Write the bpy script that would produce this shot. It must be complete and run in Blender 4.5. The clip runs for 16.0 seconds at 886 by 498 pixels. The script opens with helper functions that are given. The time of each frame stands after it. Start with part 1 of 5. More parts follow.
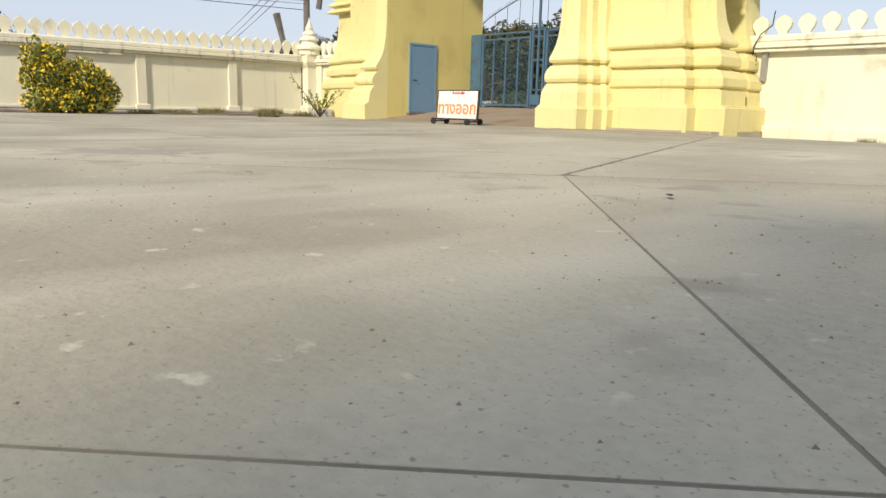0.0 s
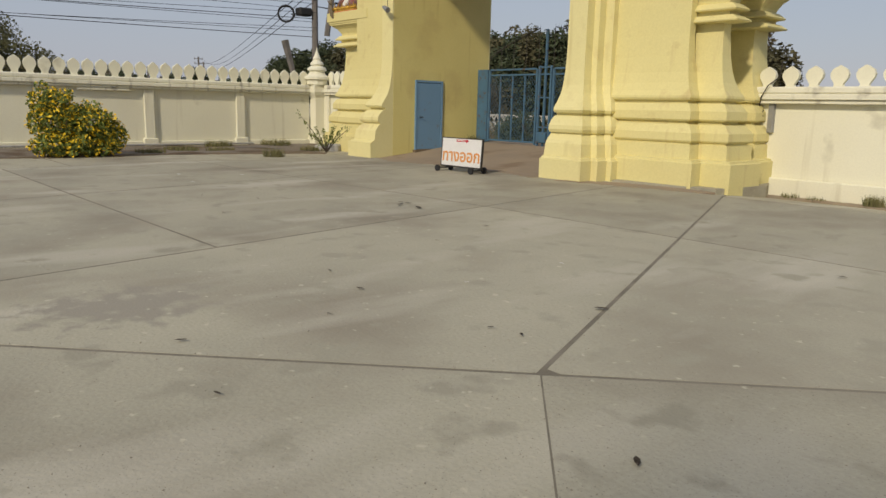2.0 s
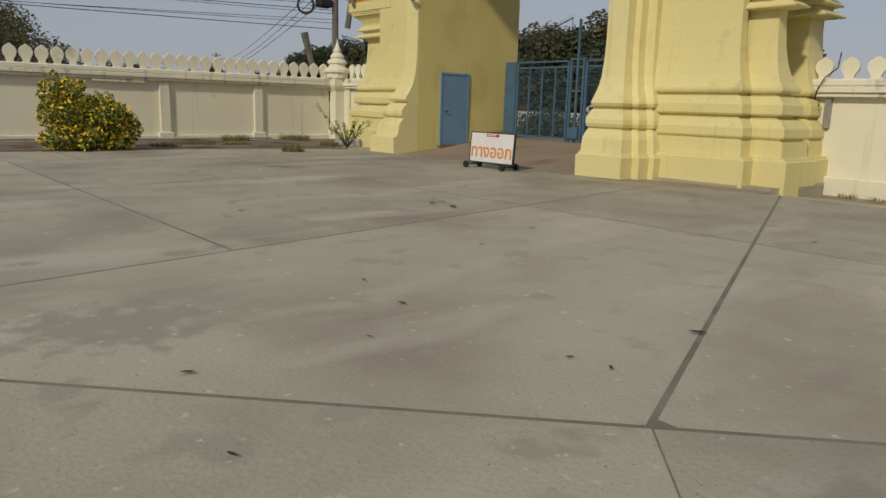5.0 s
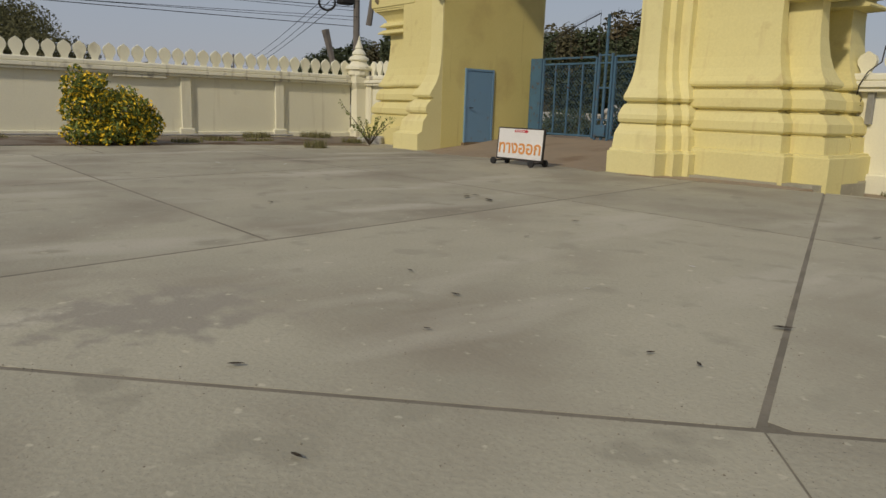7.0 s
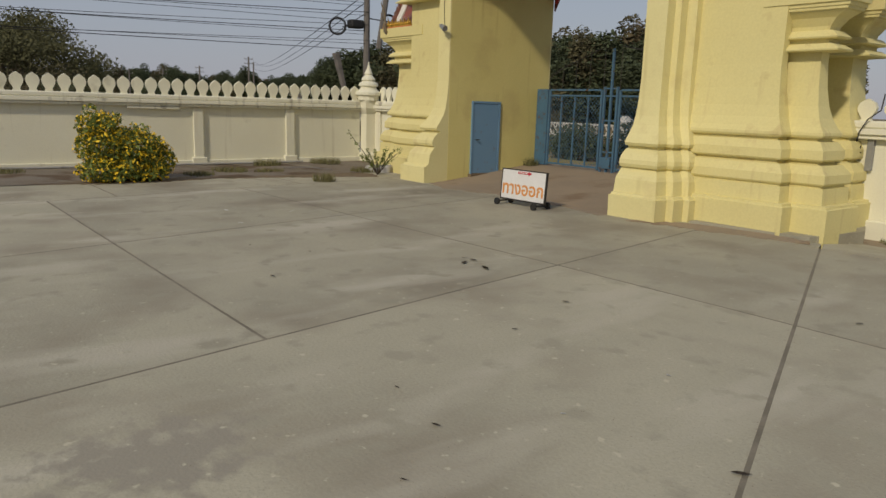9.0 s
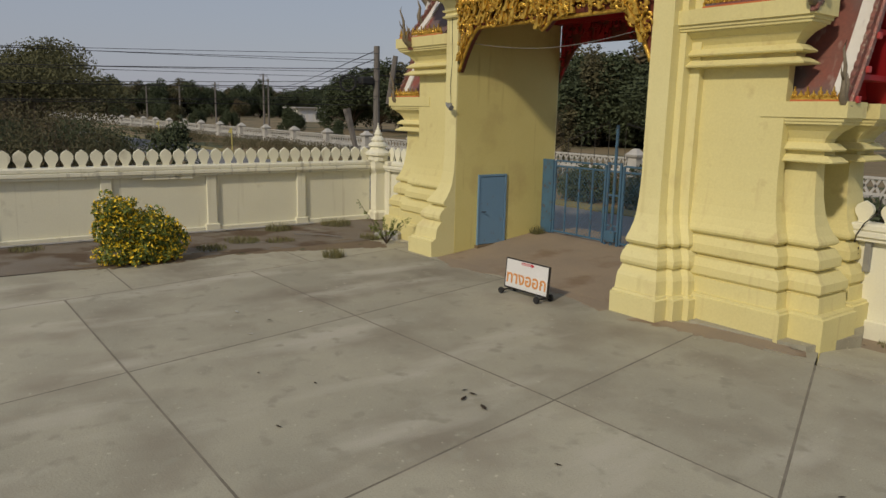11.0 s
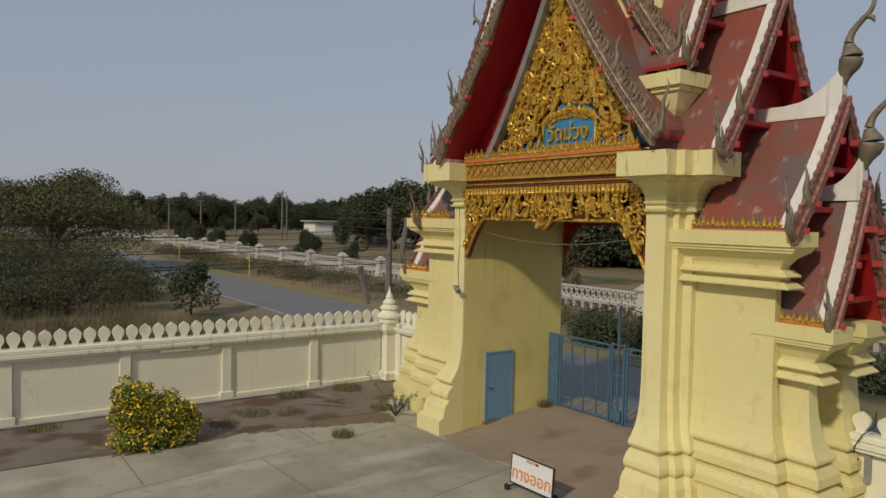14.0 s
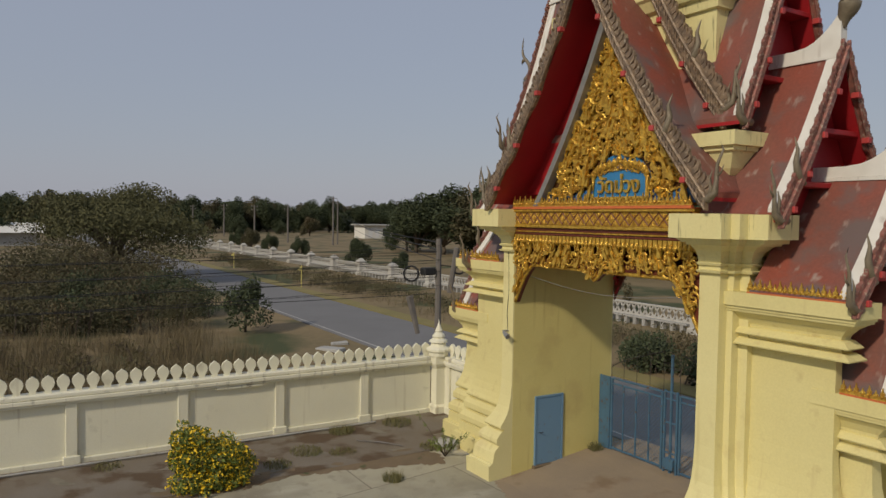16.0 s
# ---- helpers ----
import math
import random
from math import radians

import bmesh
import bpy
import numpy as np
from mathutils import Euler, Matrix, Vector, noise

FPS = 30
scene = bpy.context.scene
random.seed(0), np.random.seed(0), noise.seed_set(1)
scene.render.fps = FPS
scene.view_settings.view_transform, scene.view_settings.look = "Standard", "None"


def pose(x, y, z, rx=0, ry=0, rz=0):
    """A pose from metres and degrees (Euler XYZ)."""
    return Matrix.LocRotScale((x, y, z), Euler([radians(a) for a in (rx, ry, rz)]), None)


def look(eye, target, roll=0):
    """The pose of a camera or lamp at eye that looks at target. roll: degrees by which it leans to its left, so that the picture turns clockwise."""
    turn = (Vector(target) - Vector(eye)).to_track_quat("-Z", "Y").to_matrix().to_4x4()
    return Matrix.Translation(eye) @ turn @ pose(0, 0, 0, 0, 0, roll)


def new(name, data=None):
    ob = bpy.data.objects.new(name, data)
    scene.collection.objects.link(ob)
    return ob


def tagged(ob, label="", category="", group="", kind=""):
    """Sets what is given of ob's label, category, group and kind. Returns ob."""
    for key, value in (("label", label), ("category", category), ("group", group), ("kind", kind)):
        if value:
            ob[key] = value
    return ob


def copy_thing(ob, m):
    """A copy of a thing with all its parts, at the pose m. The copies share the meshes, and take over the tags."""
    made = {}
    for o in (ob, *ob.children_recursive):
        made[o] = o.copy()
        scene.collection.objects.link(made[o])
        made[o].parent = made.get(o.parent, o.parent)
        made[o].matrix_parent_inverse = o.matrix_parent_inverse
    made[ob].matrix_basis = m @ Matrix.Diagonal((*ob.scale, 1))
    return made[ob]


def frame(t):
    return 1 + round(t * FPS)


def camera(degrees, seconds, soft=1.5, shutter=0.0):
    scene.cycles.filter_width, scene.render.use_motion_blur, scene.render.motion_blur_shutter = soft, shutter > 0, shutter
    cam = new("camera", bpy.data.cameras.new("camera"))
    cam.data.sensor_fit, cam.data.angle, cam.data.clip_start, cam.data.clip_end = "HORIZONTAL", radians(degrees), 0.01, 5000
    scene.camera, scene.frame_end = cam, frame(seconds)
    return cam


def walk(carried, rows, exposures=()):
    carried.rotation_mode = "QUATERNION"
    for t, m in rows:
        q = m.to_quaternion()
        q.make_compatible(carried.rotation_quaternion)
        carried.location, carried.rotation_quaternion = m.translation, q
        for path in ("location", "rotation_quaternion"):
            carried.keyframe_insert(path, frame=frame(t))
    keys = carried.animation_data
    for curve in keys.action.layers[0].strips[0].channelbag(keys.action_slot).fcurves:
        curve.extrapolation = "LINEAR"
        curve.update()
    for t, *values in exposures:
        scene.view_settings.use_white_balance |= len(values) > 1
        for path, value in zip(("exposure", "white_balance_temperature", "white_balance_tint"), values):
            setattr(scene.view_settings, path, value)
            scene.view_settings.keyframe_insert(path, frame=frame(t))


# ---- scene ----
cam = camera(63.1, 16.0)
PATH = [
    (0, (0.07, 0.058, 0.336), (-1.38, 1.381, -0.046), 1.5),
    (0.5, (0.033, 0.101, 0.509), (-1.424, 1.417, 0.128), 1.5),
    (1, (0.004, 0.146, 0.698), (-1.46, 1.454, 0.316), 1.5),
    (1.5, (-0.002, 0.246, 1.003), (-1.471, 1.548, 0.619), 1.4),
    (2, (-0.002, 0.358, 1.37), (-1.476, 1.654, 0.986), 1.4),
    (2.5, (-0.025, 0.479, 1.488), (-1.505, 1.769, 1.105), 1.3),
    (3, (-0.089, 0.576, 1.463), (-1.572, 1.862, 1.079), 1.3),
    (3.5, (-0.149, 0.636, 1.404), (-1.636, 1.917, 1.02), 1.4),
    (4, (-0.341, 0.702, 1.332), (-1.832, 1.979, 0.949), 1.4),
    (4.5, (-0.593, 0.735, 1.282), (-2.089, 2.006, 0.897), 1.5),
    (4.7, (-0.699, 0.728, 1.273), (-2.196, 1.997, 0.885), 1.6),
    (7, (-1.229, 0.722, 1.098), (-2.754, 1.958, 0.712), 1.9),
    (7.5, (-1.187, 0.738, 1.146), (-2.717, 1.967, 0.76), 1.9),
    (8, (-1.122, 0.758, 1.32), (-2.659, 1.978, 0.935), 1.8),
    (10.3, (-0.998, 0.887, 3.062), (-2.563, 2.069, 2.671), 1.4),
    (10.5, (-0.987, 0.899, 3.219), (-2.556, 2.079, 2.84), 1.4),
    (11, (-0.963, 0.923, 3.736), (-2.539, 2.097, 3.364), 1.3),
    (11.5, (-0.934, 0.886, 4.224), (-2.514, 2.057, 3.86), 1.3),
    (12, (-0.894, 0.843, 4.644), (-2.479, 2.009, 4.284), 1.3),
    (12.5, (-0.839, 0.841, 5.03), (-2.441, 2.008, 4.759), 1.3),
    (13, (-0.737, 0.769, 5.278), (-2.354, 1.94, 5.166), 1.2),
    (13.5, (-0.649, 0.76, 5.496), (-2.27, 1.93, 5.415), 1.3),
    (14, (-0.575, 0.806, 5.741), (-2.205, 1.962, 5.66), 1.2),
    (14.5, (-0.531, 0.853, 6.07), (-2.177, 1.987, 5.989), 1.2),
    (15, (-0.517, 0.833, 6.465), (-2.174, 1.951, 6.386), 1.3),
    (15.5, (-0.525, 0.798, 6.771), (-2.186, 1.91, 6.693), 1.3),
    (16, (-0.593, 0.798, 6.951), (-2.298, 1.84, 6.867), 0.9),
]
EXPOSURES = [(0.0, 0.93), (0.5, 0.72), (1.0, 0.56), (1.5, 0.42), (2.0, 0.20), (2.5, 0.02), (3.0, -0.04), (3.5, -0.08), (8.0, -0.08), (12.0, -0.10), (16.0, -0.06)]
walk(cam, [(t, look(eye, target, roll)) for t, eye, target, roll in PATH], EXPOSURES)

# ---- light: hazy afternoon sun and sky ----
SUN_TO = Vector((0.40, -1.0, 0.72)).normalized()
world = bpy.data.worlds.new("sky")
scene.world = world
world.use_nodes = True
wn = world.node_tree.nodes
sky = wn.new("ShaderNodeTexSky")
sky.sky_type = 'NISHITA'
sky.sun_disc = False
sky.sun_elevation = math.asin(SUN_TO.z)
sky.sun_rotation = math.atan2(SUN_TO.x, SUN_TO.y)
sky.air_density = 1.6
sky.dust_density = 0.6
sky.ozone_density = 2.0
dim = wn.new("ShaderNodeVectorMath")
dim.operation = 'SCALE'
dim.inputs["Scale"].default_value = 0.10
world.node_tree.links.new(sky.outputs[0], dim.inputs[0])
haze = wn.new("ShaderNodeMix")      # the even grey-blue of a hazy day over the clear sky
haze.data_type = 'RGBA'
haze.inputs[0].default_value = 0.85
haze.inputs[7].default_value = (0.315, 0.345, 0.435, 1)
world.node_tree.links.new(dim.outputs[0], haze.inputs[6])
world.node_tree.links.new(haze.outputs[2], wn["Background"].inputs[0])
wn["Background"].inputs[1].default_value = 1.0
sun = new("sun", bpy.data.lights.new("sun", 'SUN'))
sun.data.energy = 2.3
sun.data.angle = radians(3.5)
sun.data.color = (1.0, 0.88, 0.70)
sun.matrix_world = look(SUN_TO * 50, (0, 0, 0))


# ---- materials ----
def mat(name, base, second=None, rough=0.8, metal=0.0, scale=3.0, fine=60.0, bump=0.15, amount=0.5, spots=None, spot_scale=1.2, spot_at=0.62, island=0.0, streak=None, speck=None, each=0.0, wide=None, grain=0.35, drip=None, patch=None, spot_soft=0.1):
    """Procedural surface: two tones mixed by a broad noise, a fine grain, optional stains and vertical streaks."""
    m = bpy.data.materials.new(name)
    m.use_nodes = True
    n, l = m.node_tree.nodes, m.node_tree.links
    b = n["Principled BSDF"]
    b.inputs["Roughness"].default_value = rough
    b.inputs["Metallic"].default_value = metal
    geo = n.new("ShaderNodeNewGeometry")

    def nz(sc, detail=5, stretch=None):
        t = n.new("ShaderNodeTexNoise")
        t.inputs["Scale"].default_value = sc
        t.inputs["Detail"].default_value = detail
        if stretch:
            mp = n.new("ShaderNodeMapping")
            mp.inputs["Scale"].default_value = stretch
            l.new(geo.outputs["Position"], mp.inputs["Vector"])
            l.new(mp.outputs[0], t.inputs["Vector"])
        else:
            l.new(geo.outputs["Position"], t.inputs["Vector"])
        return t

    def ramp(sock, a, c):
        r = n.new("ShaderNodeMapRange")
        r.inputs["From Min"].default_value, r.inputs["From Max"].default_value = a, c
        l.new(sock, r.inputs["Value"])
        return r.outputs[0]

    def mix(f, x, y, blend='MIX'):
        k = n.new("ShaderNodeMix")
        k.data_type = 'RGBA'
        k.blend_type = blend
        for sock, v in ((k.inputs[0], f), (k.inputs[6], x), (k.inputs[7], y)):
            if isinstance(v, (int, float)):
                sock.default_value = v
            elif isinstance(v, (tuple, list)):
                sock.default_value = (*v, 1)
            else:
                l.new(v, sock)
        return k.outputs[2]

    second = second or tuple(c * 0.7 for c in base)
    big = nz(scale)
    col = mix(ramp(big.outputs[0], 0.5 - 0.25 / max(amount, 0.05) * 0.5, 0.5 + 0.25 / max(amount, 0.05) * 0.5), base, second)
    small = nz(fine, 3)
    col = mix(grain, col, mix(ramp(small.outputs[0], 0.3, 0.7), tuple(c * 0.72 for c in base), tuple(min(1, c * 1.18) for c in base)))
    if spots:
        sp = nz(spot_scale, 8)
        col = mix(ramp(sp.outputs[0], spot_at, spot_at + spot_soft), col, spots)
    if streak:
        st = nz(1.0, 6, (5.0, 5.0, 0.35))
        col = mix(ramp(st.outputs[0], 0.6, 0.75), col, streak)
    if drip:      # short rain drips below the top slabs
        d1 = ramp(nz(1.0, 4, (16.0, 16.0, 0.8)).outputs[0], 0.60, 0.66)
        d2 = ramp(nz(1.7, 3).outputs[0], 0.50, 0.62)
        xyz = n.new("ShaderNodeSeparateXYZ")
        l.new(geo.outputs["Position"], xyz.inputs[0])
        both = n.new("ShaderNodeMath")
        both.operation = 'MULTIPLY'
        l.new(d1, both.inputs[0])
        l.new(d2, both.inputs[1])
        high = n.new("ShaderNodeMath")
        high.operation = 'MULTIPLY'
        l.new(both.outputs[0], high.inputs[0])
        l.new(ramp(xyz.outputs["Z"], 6.55, 7.0), high.inputs[1])
        col = mix(high.outputs[0], col, drip)
    if wide:
        w1 = nz(0.9, 9, (1.0, 0.28, 1.0))
        col = mix(ramp(w1.outputs[0], 0.54, 0.70), col, wide)
        w2 = nz(2.6, 10)
        col = mix(ramp(w2.outputs[0], 0.57, 0.66), col, tuple(c * 0.72 for c in base))
    if patch:      # one old oil stain of ragged outline: middle, half sizes, colour
        px, py, ax, ay, tone = patch
        mp = n.new("ShaderNodeMapping")
        mp.inputs["Location"].default_value = (-px / ax, -py / ay, 0)
        mp.inputs["Scale"].default_value = (1 / ax, 1 / ay, 1)
        l.new(geo.outputs["Position"], mp.inputs["Vector"])
        ln = n.new("ShaderNodeVectorMath")
        ln.operation = 'LENGTH'
        l.new(mp.outputs[0], ln.inputs[0])
        add = n.new("ShaderNodeMath")
        add.operation = 'MULTIPLY_ADD'
        l.new(nz(5.5, 12).outputs[0], add.inputs[0])
        add.inputs[1].default_value = 2.6
        l.new(ln.outputs["Value"], add.inputs[2])
        col = mix(ramp(add.outputs[0], 2.15, 1.75), col, tone)
    if speck:
        sk = nz(95, 2)
        col = mix(ramp(sk.outputs[0], 0.63, 0.72), col, speck)
        sk2 = nz(11, 4)
        col = mix(ramp(sk2.outputs[0], 0.66, 0.72), col, tuple(min(1, c * 1.25) for c in base))
    if each:
        ob = n.new("ShaderNodeObjectInfo")
        col = mix(each, col, mix(ob.outputs["Random"], tuple(c * 0.6 for c in base), tuple(min(1, c * 1.3) for c in base)))
    if island:
        oi = n.new("ShaderNodeNewGeometry")
        col = mix(island, col, mix(oi.outputs["Random Per Island"], tuple(c * 0.45 for c in base), tuple(min(1, c * 1.6) for c in second)))
    l.new(col, b.inputs["Base Color"])
    bp = n.new("ShaderNodeBump")
    bp.inputs["Strength"].default_value = bump
    bp.inputs["Distance"].default_value = 0.02
    l.new(small.outputs[0], bp.inputs["Height"])
    l.new(bp.outputs[0], b.inputs["Normal"])
    return m


M = {}
M["concrete"] = mat("concrete", (0.41, 0.38, 0.28), (0.30, 0.28, 0.208), 0.92, scale=0.55, fine=38, bump=0.22, amount=1.0, spots=(0.20, 0.167, 0.12), spot_scale=0.6, spot_at=0.48, spot_soft=0.26, speck=(0.17, 0.155, 0.12), each=0.22, wide=(0.49, 0.455, 0.36), patch=(-4.98, 1.85, 0.62, 0.75, (0.25, 0.225, 0.18)))
M["drive"] = mat("brown_dusty_concrete", (0.32, 0.25, 0.17), (0.25, 0.20, 0.145), 0.95, scale=0.8, fine=38, bump=0.25, amount=0.9, spots=(0.22, 0.155, 0.095), spot_scale=0.7, spot_at=0.52)
M["joint"] = mat("joint_dirt", (0.17, 0.15, 0.11), (0.25, 0.22, 0.165), 1.0, scale=3, amount=1.2)
M["yellow"] = mat("yellow_paint", (0.71, 0.635, 0.295), (0.66, 0.575, 0.25), 0.7, scale=0.8, fine=25, bump=0.08, spots=(0.52, 0.41, 0.18), spot_scale=2.6, spot_at=0.60, spot_soft=0.22, grain=0.15, streak=(0.60, 0.50, 0.23))
# wall yellow deepened to carry the shaded tone inside the passage
M["passage_yellow"] = mat("passage_yellow_shaded", (0.68, 0.59, 0.225), (0.62, 0.53, 0.19), 0.75, scale=0.5, fine=25, bump=0.06, amount=0.9, spots=(0.50, 0.39, 0.15), spot_scale=0.9, spot_at=0.57, spot_soft=0.25, grain=0.12, streak=(0.50, 0.40, 0.14))
M["pale_yellow"] = mat("pale_yellow_paint", (0.735, 0.665, 0.33), (0.70, 0.62, 0.29), 0.7, scale=1.1, fine=25, bump=0.05, streak=(0.62, 0.54, 0.25), spots=(0.58, 0.48, 0.23), spot_scale=1.8, spot_at=0.58, spot_soft=0.25, grain=0.12, drip=(0.13, 0.11, 0.06))
M["cream"] = mat("cream_wall_paint", (0.775, 0.75, 0.585), (0.72, 0.69, 0.53), 0.75, scale=0.9, fine=30, bump=0.06, streak=(0.61, 0.57, 0.42), spots=(0.56, 0.53, 0.40), spot_scale=1.3, spot_at=0.64, grain=0.12)
M["cream_worn"] = mat("worn_cream_paint", (0.80, 0.775, 0.62), (0.70, 0.67, 0.53), 0.8, scale=1.4, fine=30, bump=0.12, streak=(0.36, 0.33, 0.25), spots=(0.40, 0.37, 0.29), spot_scale=2.0, spot_at=0.60, grain=0.12)
M["red_tile"] = mat("red_roof", (0.27, 0.068, 0.042), (0.16, 0.085, 0.068), 0.6, scale=0.65, fine=18, bump=0.15, amount=1.0, streak=(0.34, 0.25, 0.21), spots=(0.15, 0.105, 0.095), spot_scale=0.8, spot_at=0.50)
M["red_paint"] = mat("red_paint", (0.36, 0.012, 0.016), (0.27, 0.012, 0.015), 0.5, scale=2, bump=0.05)
M["white"] = mat("white_paint", (0.78, 0.76, 0.70), (0.66, 0.63, 0.56), 0.6, scale=2.5, bump=0.06, streak=(0.48, 0.44, 0.38), grain=0.12)
# dark tone and spots paint the shade of carved hollows into the gold
M["gold"] = mat("gold_leaf", (0.80, 0.53, 0.09), (0.38, 0.17, 0.02), 0.32, 0.6, scale=10, fine=60, bump=0.6, amount=1.0, spots=(0.20, 0.08, 0.015), spot_scale=16, spot_at=0.63)
M["mosaic"] = mat("mosaic_scale", (0.29, 0.205, 0.13), (0.10, 0.07, 0.05), 0.35, 0.2, scale=7, fine=40, bump=0.8, amount=1.6, spots=(0.55, 0.47, 0.34), spot_scale=17, spot_at=0.62)
M["mosaic_red"] = mat("mosaic_red", (0.30, 0.12, 0.09), (0.13, 0.07, 0.055), 0.4, 0.2, scale=8, fine=40, bump=0.8, amount=1.6, spots=(0.36, 0.28, 0.21), spot_scale=15, spot_at=0.57)
M["orange"] = mat("orange_paint", (0.62, 0.17, 0.05), None, 0.6, scale=4)
M["blue"] = mat("blue_paint", (0.15, 0.27, 0.40), (0.16, 0.28, 0.40), 0.55, scale=2, bump=0.05, spots=(0.17, 0.18, 0.19), spot_scale=5, spot_at=0.64, grain=0.12)
M["iron_blue"] = mat("faded_iron_blue", (0.07, 0.16, 0.25), (0.05, 0.10, 0.155), 0.6, 0.1, scale=3, bump=0.1, spots=(0.10, 0.07, 0.055), spot_scale=9, spot_at=0.60)
M["panel_blue"] = mat("panel_blue", (0.03, 0.16, 0.40), None, 0.5, scale=5)
M["dark_blue"] = mat("plate_blue", (0.04, 0.22, 0.46), None, 0.5, scale=5)
# dark brown that paints in the shade between the pediment's gilded leaves
M["carving_shade"] = mat("carving_shade_brown", (0.17, 0.075, 0.018), (0.10, 0.04, 0.012), 0.5, 0.3, scale=6, bump=0.4)
M["steel"] = mat("grey_steel", (0.36, 0.36, 0.35), None, 0.5, 0.5, scale=5)
M["dark"] = mat("dark_metal", (0.045, 0.04, 0.035), None, 0.6, 0.3, scale=6)
M["rubber"] = mat("black_rubber", (0.02, 0.02, 0.02), None, 0.7, scale=9)
M["sign_white"] = mat("sign_white", (0.76, 0.75, 0.73), (0.66, 0.65, 0.62), 0.5, scale=3)
M["sign_orange"] = mat("sign_orange", (0.72, 0.31, 0.08), None, 0.6, scale=8)
M["sign_red"] = mat("sign_red", (0.55, 0.03, 0.05), None, 0.6, scale=8)
M["soil"] = mat("dry_soil", (0.21, 0.15, 0.09), (0.13, 0.10, 0.06), 1.0, scale=1.5, fine=30, bump=0.6, spots=(0.08, 0.09, 0.035), spot_scale=2.5)
M["bed"] = mat("bed_soil", (0.17, 0.135, 0.095), (0.22, 0.195, 0.16), 1.0, scale=0.9, fine=30, bump=0.6, spots=(0.105, 0.068, 0.038), spot_scale=0.8, spot_at=0.5)
M["field"] = mat("dry_field", (0.25, 0.18, 0.09), (0.12, 0.10, 0.045), 1.0, scale=0.08, fine=2.5, bump=0.4, spots=(0.055, 0.065, 0.02), spot_scale=0.12, spot_at=0.52)
M["verge"] = mat("dry_grass_verge", (0.25, 0.20, 0.07), (0.16, 0.15, 0.05), 1.0, scale=0.6, fine=12, bump=0.5)
M["asphalt"] = mat("grey_road", (0.19, 0.185, 0.18), (0.15, 0.145, 0.14), 0.9, scale=0.3, fine=30, bump=0.2)
M["bark"] = mat("bark", (0.11, 0.085, 0.06), (0.06, 0.045, 0.03), 0.95, scale=6, bump=0.5)
M["leaf_scrub"] = mat("scrub_leaf", (0.12, 0.105, 0.05), (0.068, 0.066, 0.032), 0.95, scale=0.25, amount=1.2, bump=0.1, island=0.3, spots=(0.13, 0.095, 0.05), spot_scale=0.22, spot_at=0.52)
M["leaf"] = mat("dull_green_leaf", (0.068, 0.085, 0.038), (0.048, 0.062, 0.028), 0.9, scale=1.5, bump=0.1, island=0.35)
M["leaf_dry"] = mat("brown_green_leaf", (0.155, 0.12, 0.055), (0.095, 0.085, 0.035), 0.95, scale=0.6, bump=0.1, island=0.4)
M["leaf_rain"] = mat("rain_tree_leaf", (0.115, 0.115, 0.048), (0.085, 0.08, 0.034), 0.95, scale=0.6, bump=0.1, island=0.35)
M["leaf_bush"] = mat("bush_leaf", (0.17, 0.21, 0.035), (0.11, 0.14, 0.025), 0.7, scale=3, bump=0.1, island=0.4)
M["flower"] = mat("yellow_flower", (0.85, 0.60, 0.02), (0.78, 0.48, 0.01), 0.6, scale=9, bump=0.1)
M["grass"] = mat("dry_green_grass", (0.12, 0.14, 0.05), (0.20, 0.16, 0.07), 0.9, scale=3, island=0.4)
M["wood"] = mat("weathered_pole", (0.19, 0.17, 0.15), (0.12, 0.11, 0.10), 0.9, scale=3)
M["grey_concrete"] = mat("grey_concrete", (0.42, 0.41, 0.38), (0.30, 0.29, 0.27), 0.9, scale=1.0, streak=(0.2, 0.19, 0.17))
M["red_bright"] = mat("bright_red_paint", (0.50, 0.06, 0.055), None, 0.5, scale=5, bump=0.05)
M["dark_red"] = mat("dark_red_lacquer", (0.12, 0.02, 0.015), (0.20, 0.06, 0.02), 0.5, scale=9, bump=0.1)
M["horn"] = mat("weathered_horn", (0.25, 0.205, 0.14), (0.12, 0.095, 0.06), 0.5, 0.2, scale=9, fine=60, bump=0.4)
M["sign_yellow"] = mat("sign_yellow", (0.70, 0.60, 0.18), None, 0.6, scale=5)
M["grass_dry"] = mat("tall_dry_grass", (0.19, 0.15, 0.08), (0.12, 0.095, 0.05), 0.95, scale=0.6, island=0.4)
M["fence_white"] = mat("weathered_white_concrete", (0.52, 0.50, 0.45), (0.38, 0.36, 0.32), 0.85, scale=1.2, streak=(0.22, 0.20, 0.17))
M["void"] = mat("dark_interior", (0.03, 0.03, 0.03), None, 0.9, scale=2)


# ---- mesh helpers ----
def part(name, bm, material, parent=None, label="", smooth=False):
    me = bpy.data.meshes.new(name)
    bmesh.ops.recalc_face_normals(bm, faces=bm.faces)
    bm.to_mesh(me)
    bm.free()
    me.materials.append(M[material] if isinstance(material, str) else material)
    if smooth:
        for p in me.polygons:
            p.use_smooth = True
    ob = new(name, me)
    if parent:
        ob.parent = parent
    if label:
        tagged(ob, label)
    return ob


def thing(name, label, category, group="", kind="", at=(0, 0, 0)):
    ob = new(name)
    ob.location = at
    ob.empty_display_size = 0.2
    return tagged(ob, label, category, group, kind)


